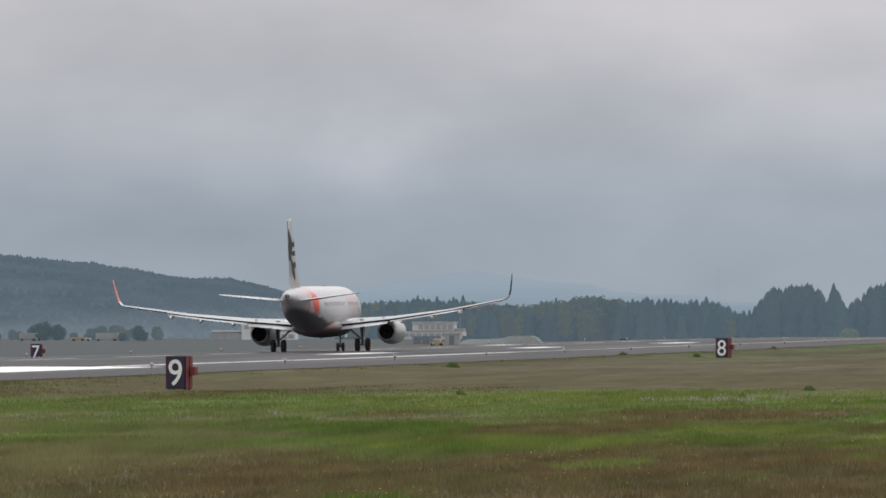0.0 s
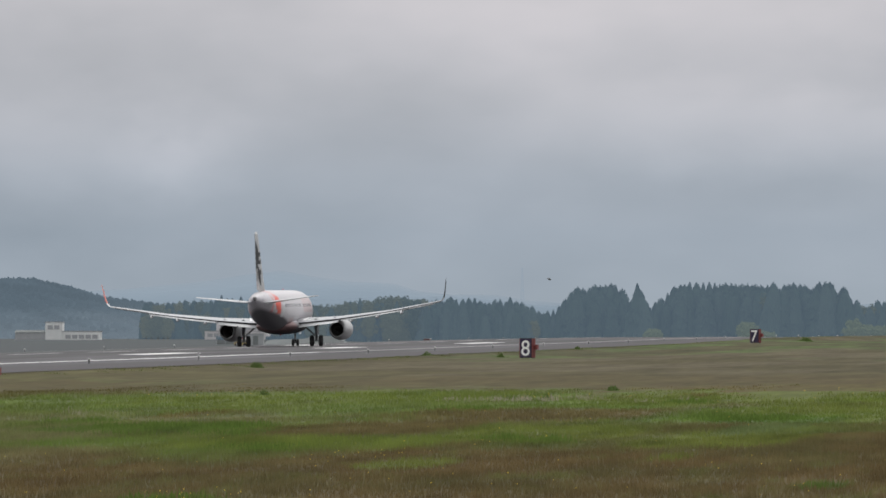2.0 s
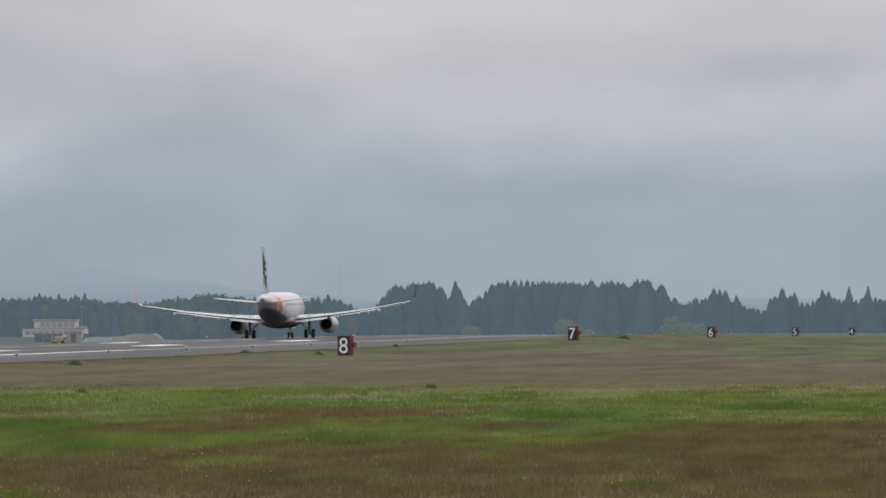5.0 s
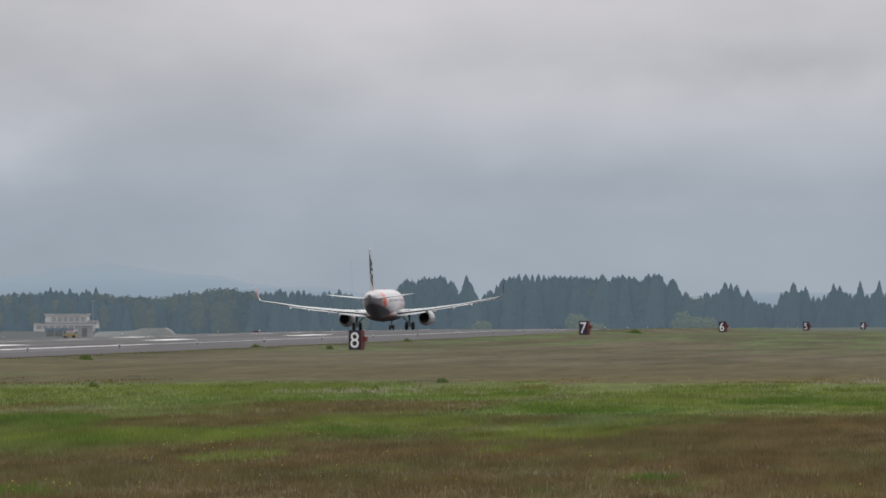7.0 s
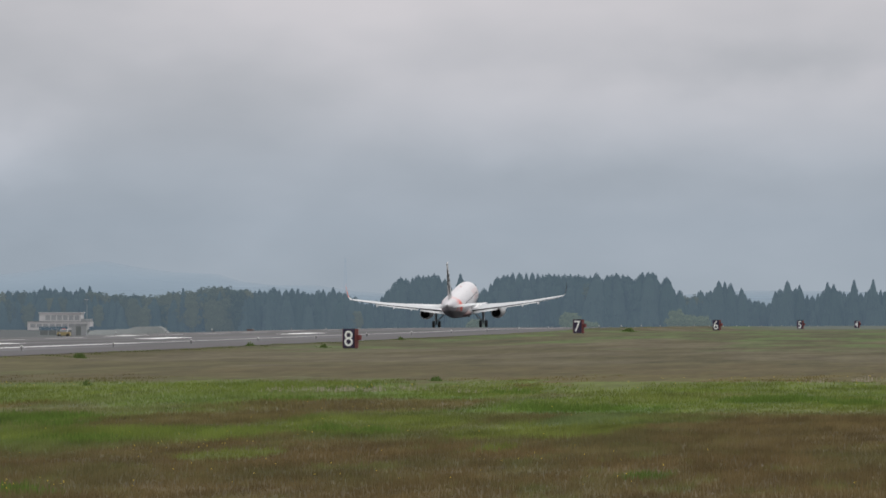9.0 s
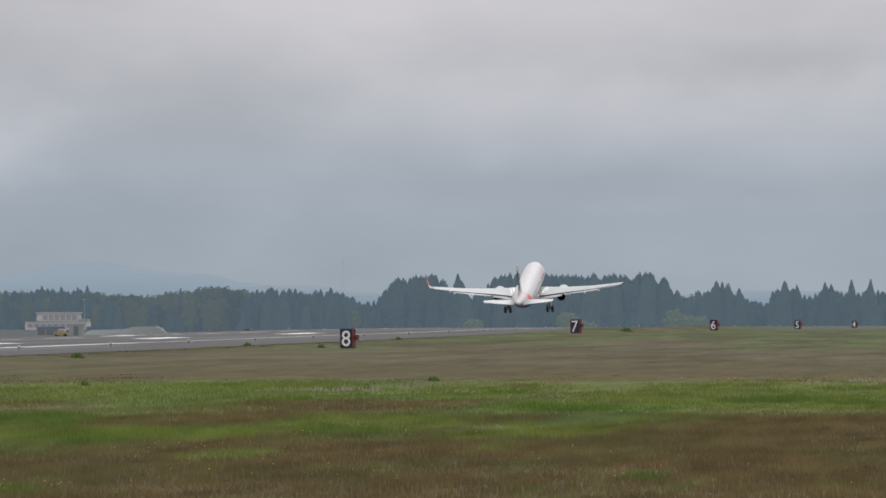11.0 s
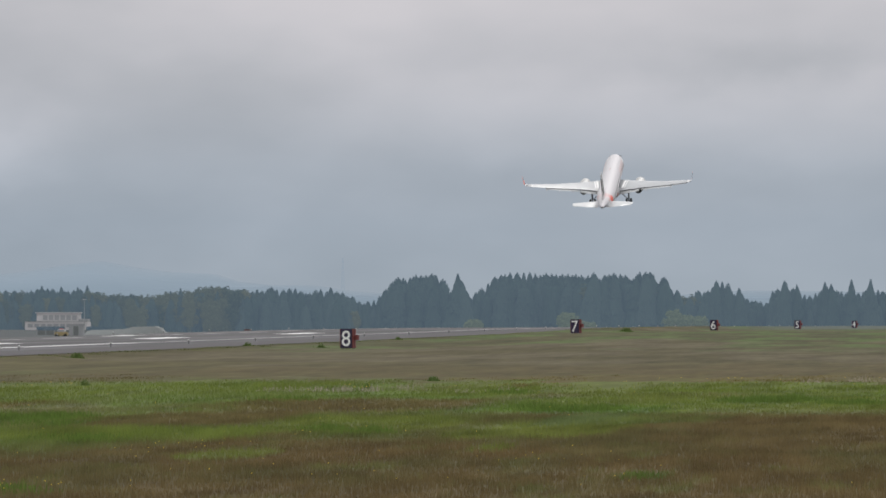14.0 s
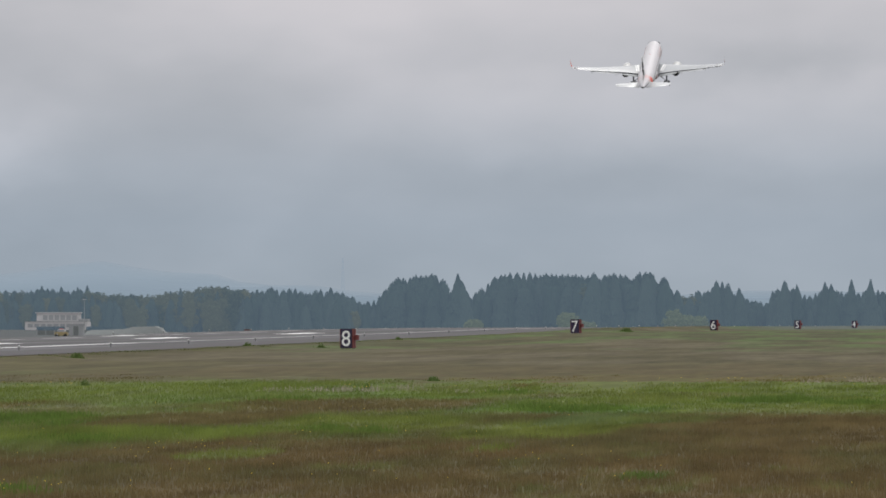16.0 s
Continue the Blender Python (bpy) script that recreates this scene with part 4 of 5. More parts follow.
# ---- trees ----
def conifer_crown(seed, blunt=False):
    """A cedar crown one unit high: many short drooping sprays over a ragged spindle."""
    rnd = random.Random(seed)
    vs, fs = [], []

    def tri(a, b, c):
        n = len(vs)
        vs.extend((a, b, c))
        fs.append((n, n + 1, n + 2))

    full, lean, power = 0.15 + 0.05 * rnd.random(), rnd.uniform(-0.015, 0.015), rnd.uniform(0.36, 0.52) if blunt else rnd.uniform(0.62, 0.82)
    wave = [rnd.uniform(0.82, 1.15) for _ in range(12)]
    layers = 40
    for i in range(layers):
        s = i / (layers - 1)
        z = 0.06 + 0.94 * s
        q = s * 10.99
        r = full * (1 - s) ** power * (wave[int(q)] * (1 - q % 1) + wave[int(q) + 1] * (q % 1)) + 0.004
        k = max(5, int(17 * (1 - s * 0.7)))
        t0 = rnd.random() * 6.3
        for j in range(k):
            t = t0 + 6.283 * j / k + rnd.uniform(-0.3, 0.3)
            rr = r * rnd.uniform(0.9, 1.12)
            c, sn = math.cos(t), math.sin(t)
            w = 0.012 + 0.12 * rr
            drop = rnd.uniform(0.5, 1.0) * 0.8 * rr + 0.014
            inn = rr * 0.86
            a = (c * inn + lean * z, sn * inn, z + 0.008)
            tip = (c * rr + lean * z, sn * rr, z - drop + 0.012)
            m1 = (c * rr * 0.82 - sn * w, sn * rr * 0.82 + c * w, z - drop * 0.7)
            m2 = (c * rr * 0.82 + sn * w, sn * rr * 0.82 - c * w, z - drop * 0.7)
            lo = (c * rr * 0.8, sn * rr * 0.8, z - drop - 0.028)
            tri(a, m1, tip), tri(a, tip, m2), tri(m1, lo, m2)
    n = len(vs)
    k = 9
    for i in range(9):
        s = i / 8
        r = full * 0.95 * (1 - s) ** power + 0.002
        for j in range(k):
            t = 6.283 * j / k
            vs.append((math.cos(t) * r + lean * s, math.sin(t) * r, 0.04 + 0.94 * s))
    for i in range(8):
        for j in range(k):
            fs.append((n + i * k + j, n + i * k + (j + 1) % k, n + (i + 1) * k + (j + 1) % k, n + (i + 1) * k + j))
    return vs, fs


def broad_crown(seed):
    """A broadleaf crown one unit high: small leaf sprays over many uneven boughs."""
    rnd = random.Random(seed)
    vs, fs = [], []
    lobes = [(0, 0, 0.5, 0.24), (0, 0, 0.66, 0.2), (0.04, 0, 0.3, 0.22)]
    for _ in range(78):
        d = Vector((rnd.gauss(0, 1), rnd.gauss(0, 1), rnd.gauss(0, 1))).normalized()
        k = rnd.uniform(0.86, 1.1)
        lobes.append((0.29 * d.x * k, 0.29 * d.y * k, 0.5 + 0.40 * d.z * k, rnd.uniform(0.05, 0.095)))
    for cx, cy, cz, r in lobes:
        for _ in range(38 if r < 0.1 else 90):
            d = Vector((rnd.gauss(0, 1), rnd.gauss(0, 1), rnd.gauss(0, 1))).normalized()
            p = Vector((cx, cy, cz)) + d * r * rnd.uniform(0.9, 1.15)
            a = Vector((rnd.gauss(0, 1), rnd.gauss(0, 1), rnd.gauss(0, 1))).cross(d).normalized()
            b = (d.cross(a) + d * rnd.uniform(-0.6, 0.6)).normalized()
            e = rnd.uniform(0.016, 0.032)
            n = len(vs)
            vs.extend((tuple(p + a * e), tuple(p + b * e), tuple(p - a * e * 0.8), tuple(p - b * e)))
            fs.append((n, n + 1, n + 2, n + 3))
        if r < 0.1:
            continue
        n = len(vs)
        for i in range(4):
            ph = math.pi * (i + 0.5) / 4
            for j in range(6):
                t = 6.283 * j / 6
                vs.append((cx + 0.9 * r * math.sin(ph) * math.cos(t), cy + 0.9 * r * math.sin(ph) * math.sin(t), cz + 0.9 * r * math.cos(ph)))
        for i in range(3):
            for j in range(6):
                fs.append((n + i * 6 + j, n + i * 6 + (j + 1) % 6, n + (i + 1) * 6 + (j + 1) % 6, n + (i + 1) * 6 + j))
    return vs, fs


def tree_kind(name, label, group, crown, material, wide, seeds):
    out = []
    for sd in seeds:
        t = thing(name, label, "tree", group)
        bm = tube(bmesh.new(), (0, 0, -0.03), (0, 0, 0.35), 0.018, 0.011, 9)
        tube(bm, (0, 0, 0.35), (0, 0, 0.8), 0.011, 0.003, 7)
        for q in range(5):
            a = q * 2.4 + sd
            tube(bm, (0, 0, 0.22 + q * 0.09), (math.cos(a) * 0.09, math.sin(a) * 0.09, 0.3 + q * 0.09), 0.006, 0.002, 5)
        part("trunk", bm, M["bark"], t)
        vs, fs = crown(sd)
        raw("crown", [(x * wide, y * wide, z) for x, y, z in vs], fs, material, t)
        out.append(t)
    return out


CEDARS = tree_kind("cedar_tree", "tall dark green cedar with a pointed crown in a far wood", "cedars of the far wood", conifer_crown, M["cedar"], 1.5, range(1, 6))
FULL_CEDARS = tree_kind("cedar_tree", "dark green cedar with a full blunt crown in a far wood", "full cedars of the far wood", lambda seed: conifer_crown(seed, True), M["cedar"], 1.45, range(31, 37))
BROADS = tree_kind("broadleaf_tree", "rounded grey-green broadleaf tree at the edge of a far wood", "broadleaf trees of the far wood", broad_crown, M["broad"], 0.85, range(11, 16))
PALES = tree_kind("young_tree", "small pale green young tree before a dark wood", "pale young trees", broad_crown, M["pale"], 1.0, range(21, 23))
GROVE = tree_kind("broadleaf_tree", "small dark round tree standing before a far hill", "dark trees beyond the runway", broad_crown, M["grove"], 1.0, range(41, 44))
used = set()


def plant(kinds, x, y, top, rnd, wide=1.0):
    base = rnd.choice(kinds)
    z = ground_z(x, y) - 0.2
    h = top - z
    m = pose(x, y, z, 0, 0, rnd.uniform(0, 360))
    if base in used:
        ob = copy_thing(base, m)
    else:
        used.add(base)
        ob = base
        ob.matrix_basis = m
    ob.scale = (h * wide, h * wide, h)
    return ob


# tops of the woods, fitted to the skyline in the camera's view: (x, height)
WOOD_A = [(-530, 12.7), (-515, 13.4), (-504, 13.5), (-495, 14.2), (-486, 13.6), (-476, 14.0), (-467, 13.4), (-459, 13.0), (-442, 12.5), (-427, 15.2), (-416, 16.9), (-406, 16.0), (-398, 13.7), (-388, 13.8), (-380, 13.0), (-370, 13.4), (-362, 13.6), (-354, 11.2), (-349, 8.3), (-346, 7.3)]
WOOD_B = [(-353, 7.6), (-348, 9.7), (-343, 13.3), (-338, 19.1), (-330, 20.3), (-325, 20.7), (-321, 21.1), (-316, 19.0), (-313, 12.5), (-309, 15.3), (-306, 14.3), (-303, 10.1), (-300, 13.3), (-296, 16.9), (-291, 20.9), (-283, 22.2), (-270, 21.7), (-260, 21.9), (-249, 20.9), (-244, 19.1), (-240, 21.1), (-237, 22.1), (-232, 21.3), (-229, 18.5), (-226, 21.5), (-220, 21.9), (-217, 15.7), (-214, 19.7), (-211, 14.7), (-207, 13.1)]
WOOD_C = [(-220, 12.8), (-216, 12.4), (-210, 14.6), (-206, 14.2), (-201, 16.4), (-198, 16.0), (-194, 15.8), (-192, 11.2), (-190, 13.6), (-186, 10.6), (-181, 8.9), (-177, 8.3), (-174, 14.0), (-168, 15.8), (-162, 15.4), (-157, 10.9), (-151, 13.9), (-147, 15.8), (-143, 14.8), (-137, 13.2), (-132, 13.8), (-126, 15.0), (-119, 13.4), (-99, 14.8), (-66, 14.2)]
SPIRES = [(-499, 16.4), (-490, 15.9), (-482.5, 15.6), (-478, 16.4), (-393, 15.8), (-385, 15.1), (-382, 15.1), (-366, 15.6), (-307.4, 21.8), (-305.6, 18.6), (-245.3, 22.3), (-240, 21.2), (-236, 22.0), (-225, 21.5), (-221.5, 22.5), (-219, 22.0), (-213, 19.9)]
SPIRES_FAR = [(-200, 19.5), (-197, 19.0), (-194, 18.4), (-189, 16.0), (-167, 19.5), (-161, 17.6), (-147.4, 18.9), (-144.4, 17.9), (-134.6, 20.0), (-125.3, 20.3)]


def lerp(tab, v):
    return float(np.interp(v, [a for a, _ in tab], [b for _, b in tab]))


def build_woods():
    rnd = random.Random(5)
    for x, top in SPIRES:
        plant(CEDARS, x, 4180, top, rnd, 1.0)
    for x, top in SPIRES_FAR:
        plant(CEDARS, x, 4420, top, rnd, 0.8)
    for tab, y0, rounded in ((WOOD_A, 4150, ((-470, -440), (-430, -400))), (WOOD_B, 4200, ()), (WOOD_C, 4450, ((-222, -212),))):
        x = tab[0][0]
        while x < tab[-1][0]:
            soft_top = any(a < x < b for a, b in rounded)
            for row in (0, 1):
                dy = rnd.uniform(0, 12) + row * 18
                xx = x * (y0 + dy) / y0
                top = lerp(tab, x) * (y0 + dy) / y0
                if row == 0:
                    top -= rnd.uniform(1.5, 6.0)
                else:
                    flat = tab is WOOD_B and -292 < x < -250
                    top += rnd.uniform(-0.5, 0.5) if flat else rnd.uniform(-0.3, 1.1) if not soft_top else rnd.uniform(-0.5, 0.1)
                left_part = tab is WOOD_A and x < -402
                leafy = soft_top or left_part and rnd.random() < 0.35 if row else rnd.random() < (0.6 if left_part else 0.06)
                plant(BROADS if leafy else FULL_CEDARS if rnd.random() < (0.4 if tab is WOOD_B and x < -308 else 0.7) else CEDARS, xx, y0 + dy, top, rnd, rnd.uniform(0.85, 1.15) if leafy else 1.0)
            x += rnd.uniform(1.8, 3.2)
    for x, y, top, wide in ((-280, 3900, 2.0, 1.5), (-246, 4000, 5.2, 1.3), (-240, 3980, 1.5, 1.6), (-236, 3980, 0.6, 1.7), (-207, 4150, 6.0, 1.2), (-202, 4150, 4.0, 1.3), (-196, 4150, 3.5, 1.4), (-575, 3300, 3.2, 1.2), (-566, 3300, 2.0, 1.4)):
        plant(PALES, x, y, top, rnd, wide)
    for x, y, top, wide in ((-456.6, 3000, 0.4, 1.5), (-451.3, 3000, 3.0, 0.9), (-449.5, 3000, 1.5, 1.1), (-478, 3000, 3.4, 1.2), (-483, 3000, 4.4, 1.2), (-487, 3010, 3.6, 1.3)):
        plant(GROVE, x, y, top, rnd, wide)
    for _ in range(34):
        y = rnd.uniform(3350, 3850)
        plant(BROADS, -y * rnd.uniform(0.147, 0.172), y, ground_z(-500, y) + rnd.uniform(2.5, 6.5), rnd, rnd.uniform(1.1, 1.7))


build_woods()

# ---- hills ----
HILL = [(-1400, 41.2), (-1000, 40.2), (-790, 37.2), (-762, 36.4), (-750, 35.2), (-733, 33.2), (-716, 32.2), (-704, 30.2), (-690, 28.2), (-675, 25.2), (-667, 24.2), (-646, 24.2), (-635, 22.2), (-623, 19.2), (-610, 15.2), (-581, 11.2), (-553, 6.2), (-520, -3.8), (-480, -9.8)]
MOUNTAIN = [(-1500, 12), (-900, 16), (-697, 19), (-636, 22), (-605, 25), (-587, 27), (-569, 30), (-550, 32), (-535, 29), (-514, 26), (-489, 25), (-477, 21), (-459, 19), (-435, 19), (-417, 16), (-392, 14), (-332, 11), (-271, 12), (-205, 16), (-181, 16), (-130, 15), (-61, 13), (300, 12), (1500, 10)]


RIDGE = [(-1500, 9), (-800, 11), (-640, 13), (-560, 15), (-500, 17), (-450, 18), (-420, 15), (-380, 11), (-340, 8), (-300, 9), (-250, 11), (-200, 12), (-150, 11), (-60, 10), (400, 9)]


def hill_point(tab, y0, depth, x, u):
    h, base = lerp(tab, x), -7.0
    z = base + (h - base) * math.sin(u * math.pi / 2) ** 0.9
    return x, y0 - depth * (1 - u) + 14 * noise.noise((x * 0.012, u * 2.5, 2.0)) * (1 - u), z


def build_hill(name, tab, y0, depth, step, material, label):
    xs = list(np.arange(tab[0][0], tab[-1][0] + 0.1, step))
    rows = 30
    vs = [hill_point(tab, y0, depth, x, j / rows) for j in range(rows + 1) for x in xs]
    n = len(xs)
    fs = [(j * n + i, j * n + i + 1, (j + 1) * n + i + 1, (j + 1) * n + i) for j in range(rows) for i in range(n - 1)]
    m = len(vs)
    vs += [(x, y0 + 60, -8.0) for x in xs]
    fs += [(rows * n + i, rows * n + i + 1, m + i + 1, m + i) for i in range(n - 1)]
    ob = tagged(raw(name, vs, fs, material, smooth=True), label, "hill", kind="structure")
    rise = ob.data.attributes.new("rise", "FLOAT", "POINT")
    rise.data.foreach_set("value", [j / rows for j in range(rows + 1) for _ in xs] + [1.0] * n)


def build_hill_forest():
    """Thousands of small tree tops over the slope, too far to tell apart singly."""
    rnd = random.Random(77)
    vs, fs = [], []
    for i in range(7000):
        x = rnd.uniform(-830, -520)
        u = 1.0 if i % 4 == 0 else rnd.random() ** 0.8
        px, py, pz = hill_point(HILL, 4600, 260, x, u)
        py -= rnd.uniform(0, 4)
        r, h = rnd.uniform(0.8, 1.7), rnd.uniform(1.0, 2.6)
        if rnd.random() < 0.25:
            r, h = r * 0.6, h * 1.25
        n, t0 = len(vs), rnd.uniform(0, 6)
        for zz, rr in ((-0.6, 0.9), (0.45 * h, 1.0), (0.8 * h, 0.6)):
            vs += [(px + r * rr * math.cos(t0 + 1.257 * q) * rnd.uniform(0.8, 1.2), py + r * rr * math.sin(t0 + 1.257 * q), pz + zz + rnd.uniform(-0.15, 0.15)) for q in range(5)]
        vs.append((px, py, pz + h))
        for a in (0, 5):
            fs += [(n + a + q, n + a + (q + 1) % 5, n + a + 5 + (q + 1) % 5, n + a + 5 + q) for q in range(5)]
        fs += [(n + 10 + q, n + 10 + (q + 1) % 5, n + 15) for q in range(5)]
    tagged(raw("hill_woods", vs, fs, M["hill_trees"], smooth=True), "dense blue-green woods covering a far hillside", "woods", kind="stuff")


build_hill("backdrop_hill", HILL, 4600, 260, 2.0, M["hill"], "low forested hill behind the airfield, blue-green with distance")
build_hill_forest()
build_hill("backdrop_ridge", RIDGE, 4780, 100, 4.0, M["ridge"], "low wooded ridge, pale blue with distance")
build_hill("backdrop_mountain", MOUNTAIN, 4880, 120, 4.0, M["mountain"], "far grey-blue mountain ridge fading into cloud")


# ---- buildings and things beyond the runway ----
def windows(parent, x0, x1, y, z0, z1, n, gap=0.35):
    w = (x1 - x0) / n
    for i in range(n):
        a, b = x0 + i * w + gap, x0 + (i + 1) * w - gap
        fr = part("window", boxed(a - 0.08, b + 0.08, y - 0.10, y + 0.02, z0 - 0.08, z1 + 0.08), M["wall_grey"], parent)
        part("pane", boxed(a, b, y - 0.14, y - 0.09, z0, z1), M["glass_dark"], fr)


def build_terminal():
    y = 4000
    t = thing("airfield_building", "white two-storey flat-roofed airfield building with dark windows", "building", at=pose(-485, y, -3.6))
    part("lower_wall", boxed(0, 27.5, 0, 14, 0, 3.6, 0.05), M["wall_white"], t)
    part("upper_wall", boxed(5.0, 23.4, 1.5, 13, 3.604, 7.35, 0.05), M["wall_white"], t)
    part("roof", boxed(4.5, 24.0, 1.0, 13.5, 7.354, 7.75, 0.04), M["wall_white"], t)
    part("roof_edge", boxed(-0.2, 27.7, -0.3, 1.4, 3.604, 3.85, 0.03), M["wall_grey"], t)
    windows(t, 7.5, 23.0, 1.5, 4.4, 6.4, 6)
    windows(t, 1.0, 26.5, 0, 1.2, 2.6, 9)
    part("parapet", boxed(23.5, 27.5, 2.0, 12.0, 3.604, 4.9, 0.04), M["wall_grey"], t)
    t2 = thing("hangar_office", "pale low building with a taller stair tower among trees", "building", at=pose(-556, 3900, -5.6))
    part("tower", boxed(14.2, 21.4, 0, 8, 0, 9.6, 0.05), M["wall_bright"], t2)
    part("tower_roof", boxed(14.0, 21.6, -0.2, 8.2, 9.604, 9.9, 0.03), M["wall_grey"], t2)
    part("wing_wall", boxed(21.404, 37.5, 1.0, 10, 0, 5.6, 0.05), M["wall_bright"], t2)
    part("wing_roof", boxed(21.41, 37.7, 0.8, 10.2, 5.604, 5.9, 0.03), M["wall_grey"], t2)
    part("annex_wall", boxed(1.0, 14.196, 1.0, 9, 0, 5.2, 0.05), M["wall_grey"], t2)
    bm = bmesh.new()
    loft(bm, [[(0.7, 0.7, 5.204), (0.7, 9.3, 5.204), (0.7, 5, 6.2)], [(14.19, 0.7, 5.204), (14.19, 9.3, 5.204), (14.19, 5, 6.2)]])
    part("annex_roof", bm, M["bank"], t2, "grey-green pitched roof")
    windows(t2, 15.0, 20.6, 0, 6.6, 8.2, 2)
    windows(t2, 22.5, 37.0, 1.0, 2.6, 4.2, 5)
    for x, y, w, h, mat, name, lab in ((-474, 3000, 5.0, 0.7, "yellow", "ground_cart", "yellow and white airfield service vehicle far beyond the runway"), (-466, 3002, 7.5, 2.2, "wall_grey", "parked_truck", "white parked lorry far beyond the runway"), (-492, 3004, 6.0, 2.2, "wall_grey", "parked_truck", "white parked lorry far beyond the runway")):
        z = ground_z(x, y)
        v = thing(name, lab, "vehicle", at=pose(x, y, z))
        part("body", boxed(0, w, 0, 2.4, 0.45, h + 0.5, 0.08), M[mat], v)
        part("cab", boxed(w + 0.004, w + 1.7, 0.1, 2.3, 0.4, h * 0.75 + 0.5, 0.1), M["wall_white"], v)
        for wx in (1.0, w - 1.0, w + 0.9):
            part("tyre", tube(bmesh.new(), (wx, 0.0, 0.4), (wx, 0.3, 0.4), 0.4, 0.4, 14), M["tyre"], v)


def build_bank():
    """A grey earth bank with a flat top, a store box and small things round it."""
    rings = []
    y0, x0 = 2000, -229.5
    g = ground_z(-221, y0) - 0.1
    pts = [(-0.6, 0.1), (0.2, 0.9), (1.2, 1.2), (5, 1.28), (8.6, 1.42), (10.3, 1.92), (15.2, 2.0), (16.2, 1.6), (17.4, 0.15)]
    for i, (dx, h) in enumerate(pts):
        rings.append([(x0 + dx, y0 + 3, g), (x0 + dx, y0 + 5 + 0.2 * (i % 3), g + h), (x0 + dx, y0 + 12, g + h), (x0 + dx, y0 + 16, g)])
    tagged(part("earth_bank", loft(bmesh.new(), rings), M["bank"]), "low grey earth bank with a flat top beyond the runway", "bank")
    x, y = -209.5, 1800
    z = ground_z(x, y)
    c = thing("store_box", "grey metal store box standing beside the taxiway", "container", at=pose(x, y, z))
    part("body", boxed(0, 2.9, 0, 2.4, 0, 2.2, 0.04), M["wall_grey"], c)
    part("door", boxed(0.9, 1.9, -0.05, -0.003, 0.1, 1.9, 0.01), M["bank"], c)
    part("roof", boxed(-0.1, 3.0, -0.1, 2.5, 2.204, 2.3, 0.02), M["wall_grey"], c)
    x, y = -177.0, 1500
    z = ground_z(x, y)
    v = thing("service_car", "yellow airfield service car beyond the runway", "vehicle", at=pose(x, y, z))
    part("body", boxed(0, 2.2, 0, 1.6, 0.25, 0.85, 0.1), M["yellow"], v)
    part("cabin", boxed(0.45, 1.75, 0.1, 1.5, 0.854, 1.3, 0.12), M["wall_white"], v)
    part("windscreen", boxed(0.55, 1.65, 0.05, 0.098, 0.9, 1.2, 0.01), M["glass_dark"], v)
    part("light_bar", boxed(0.8, 1.4, 0.5, 1.0, 1.304, 1.42, 0.02), M["orange"], v)
    for wx in (0.4, 1.8):
        for wy in (0.0, 1.4):
            part("tyre", tube(bmesh.new(), (wx, wy - 0.02, 0.3), (wx, wy + 0.2, 0.3), 0.3, 0.3, 14), M["tyre"], v)
    for x, y, w, h, mat, name, lab in ((-163.0, 1500, 0.7, 0.45, "wall_white", "marker_box", "small white marker box beside the runway"), (-156.0, 1500, 0.5, 0.3, "yellow", "marker_box", "small ochre marker box beside the runway"), (-148.6, 1531, 1.25, 0.95, "dull_red", "marker_board", "dark red marker board beyond the runway"), (-197, 1780, 3.2, 0.25, "wall_white", "low_hut", "low white hut beyond the runway")):
        z = ground_z(x, y) - 0.03
        b = thing(name, lab, "marker" if "marker" in name else "hut", at=pose(x, y, z))
        part("body", boxed(0, w, 0, 0.5 if w < 2 else 2, 0, h + 0.15, 0.03), M[mat], b)
        part("cap", boxed(-0.03, w + 0.03, -0.03, 0.53 if w < 2 else 2.03, h + 0.153, h + 0.2, 0.01), M["wall_grey"], b)


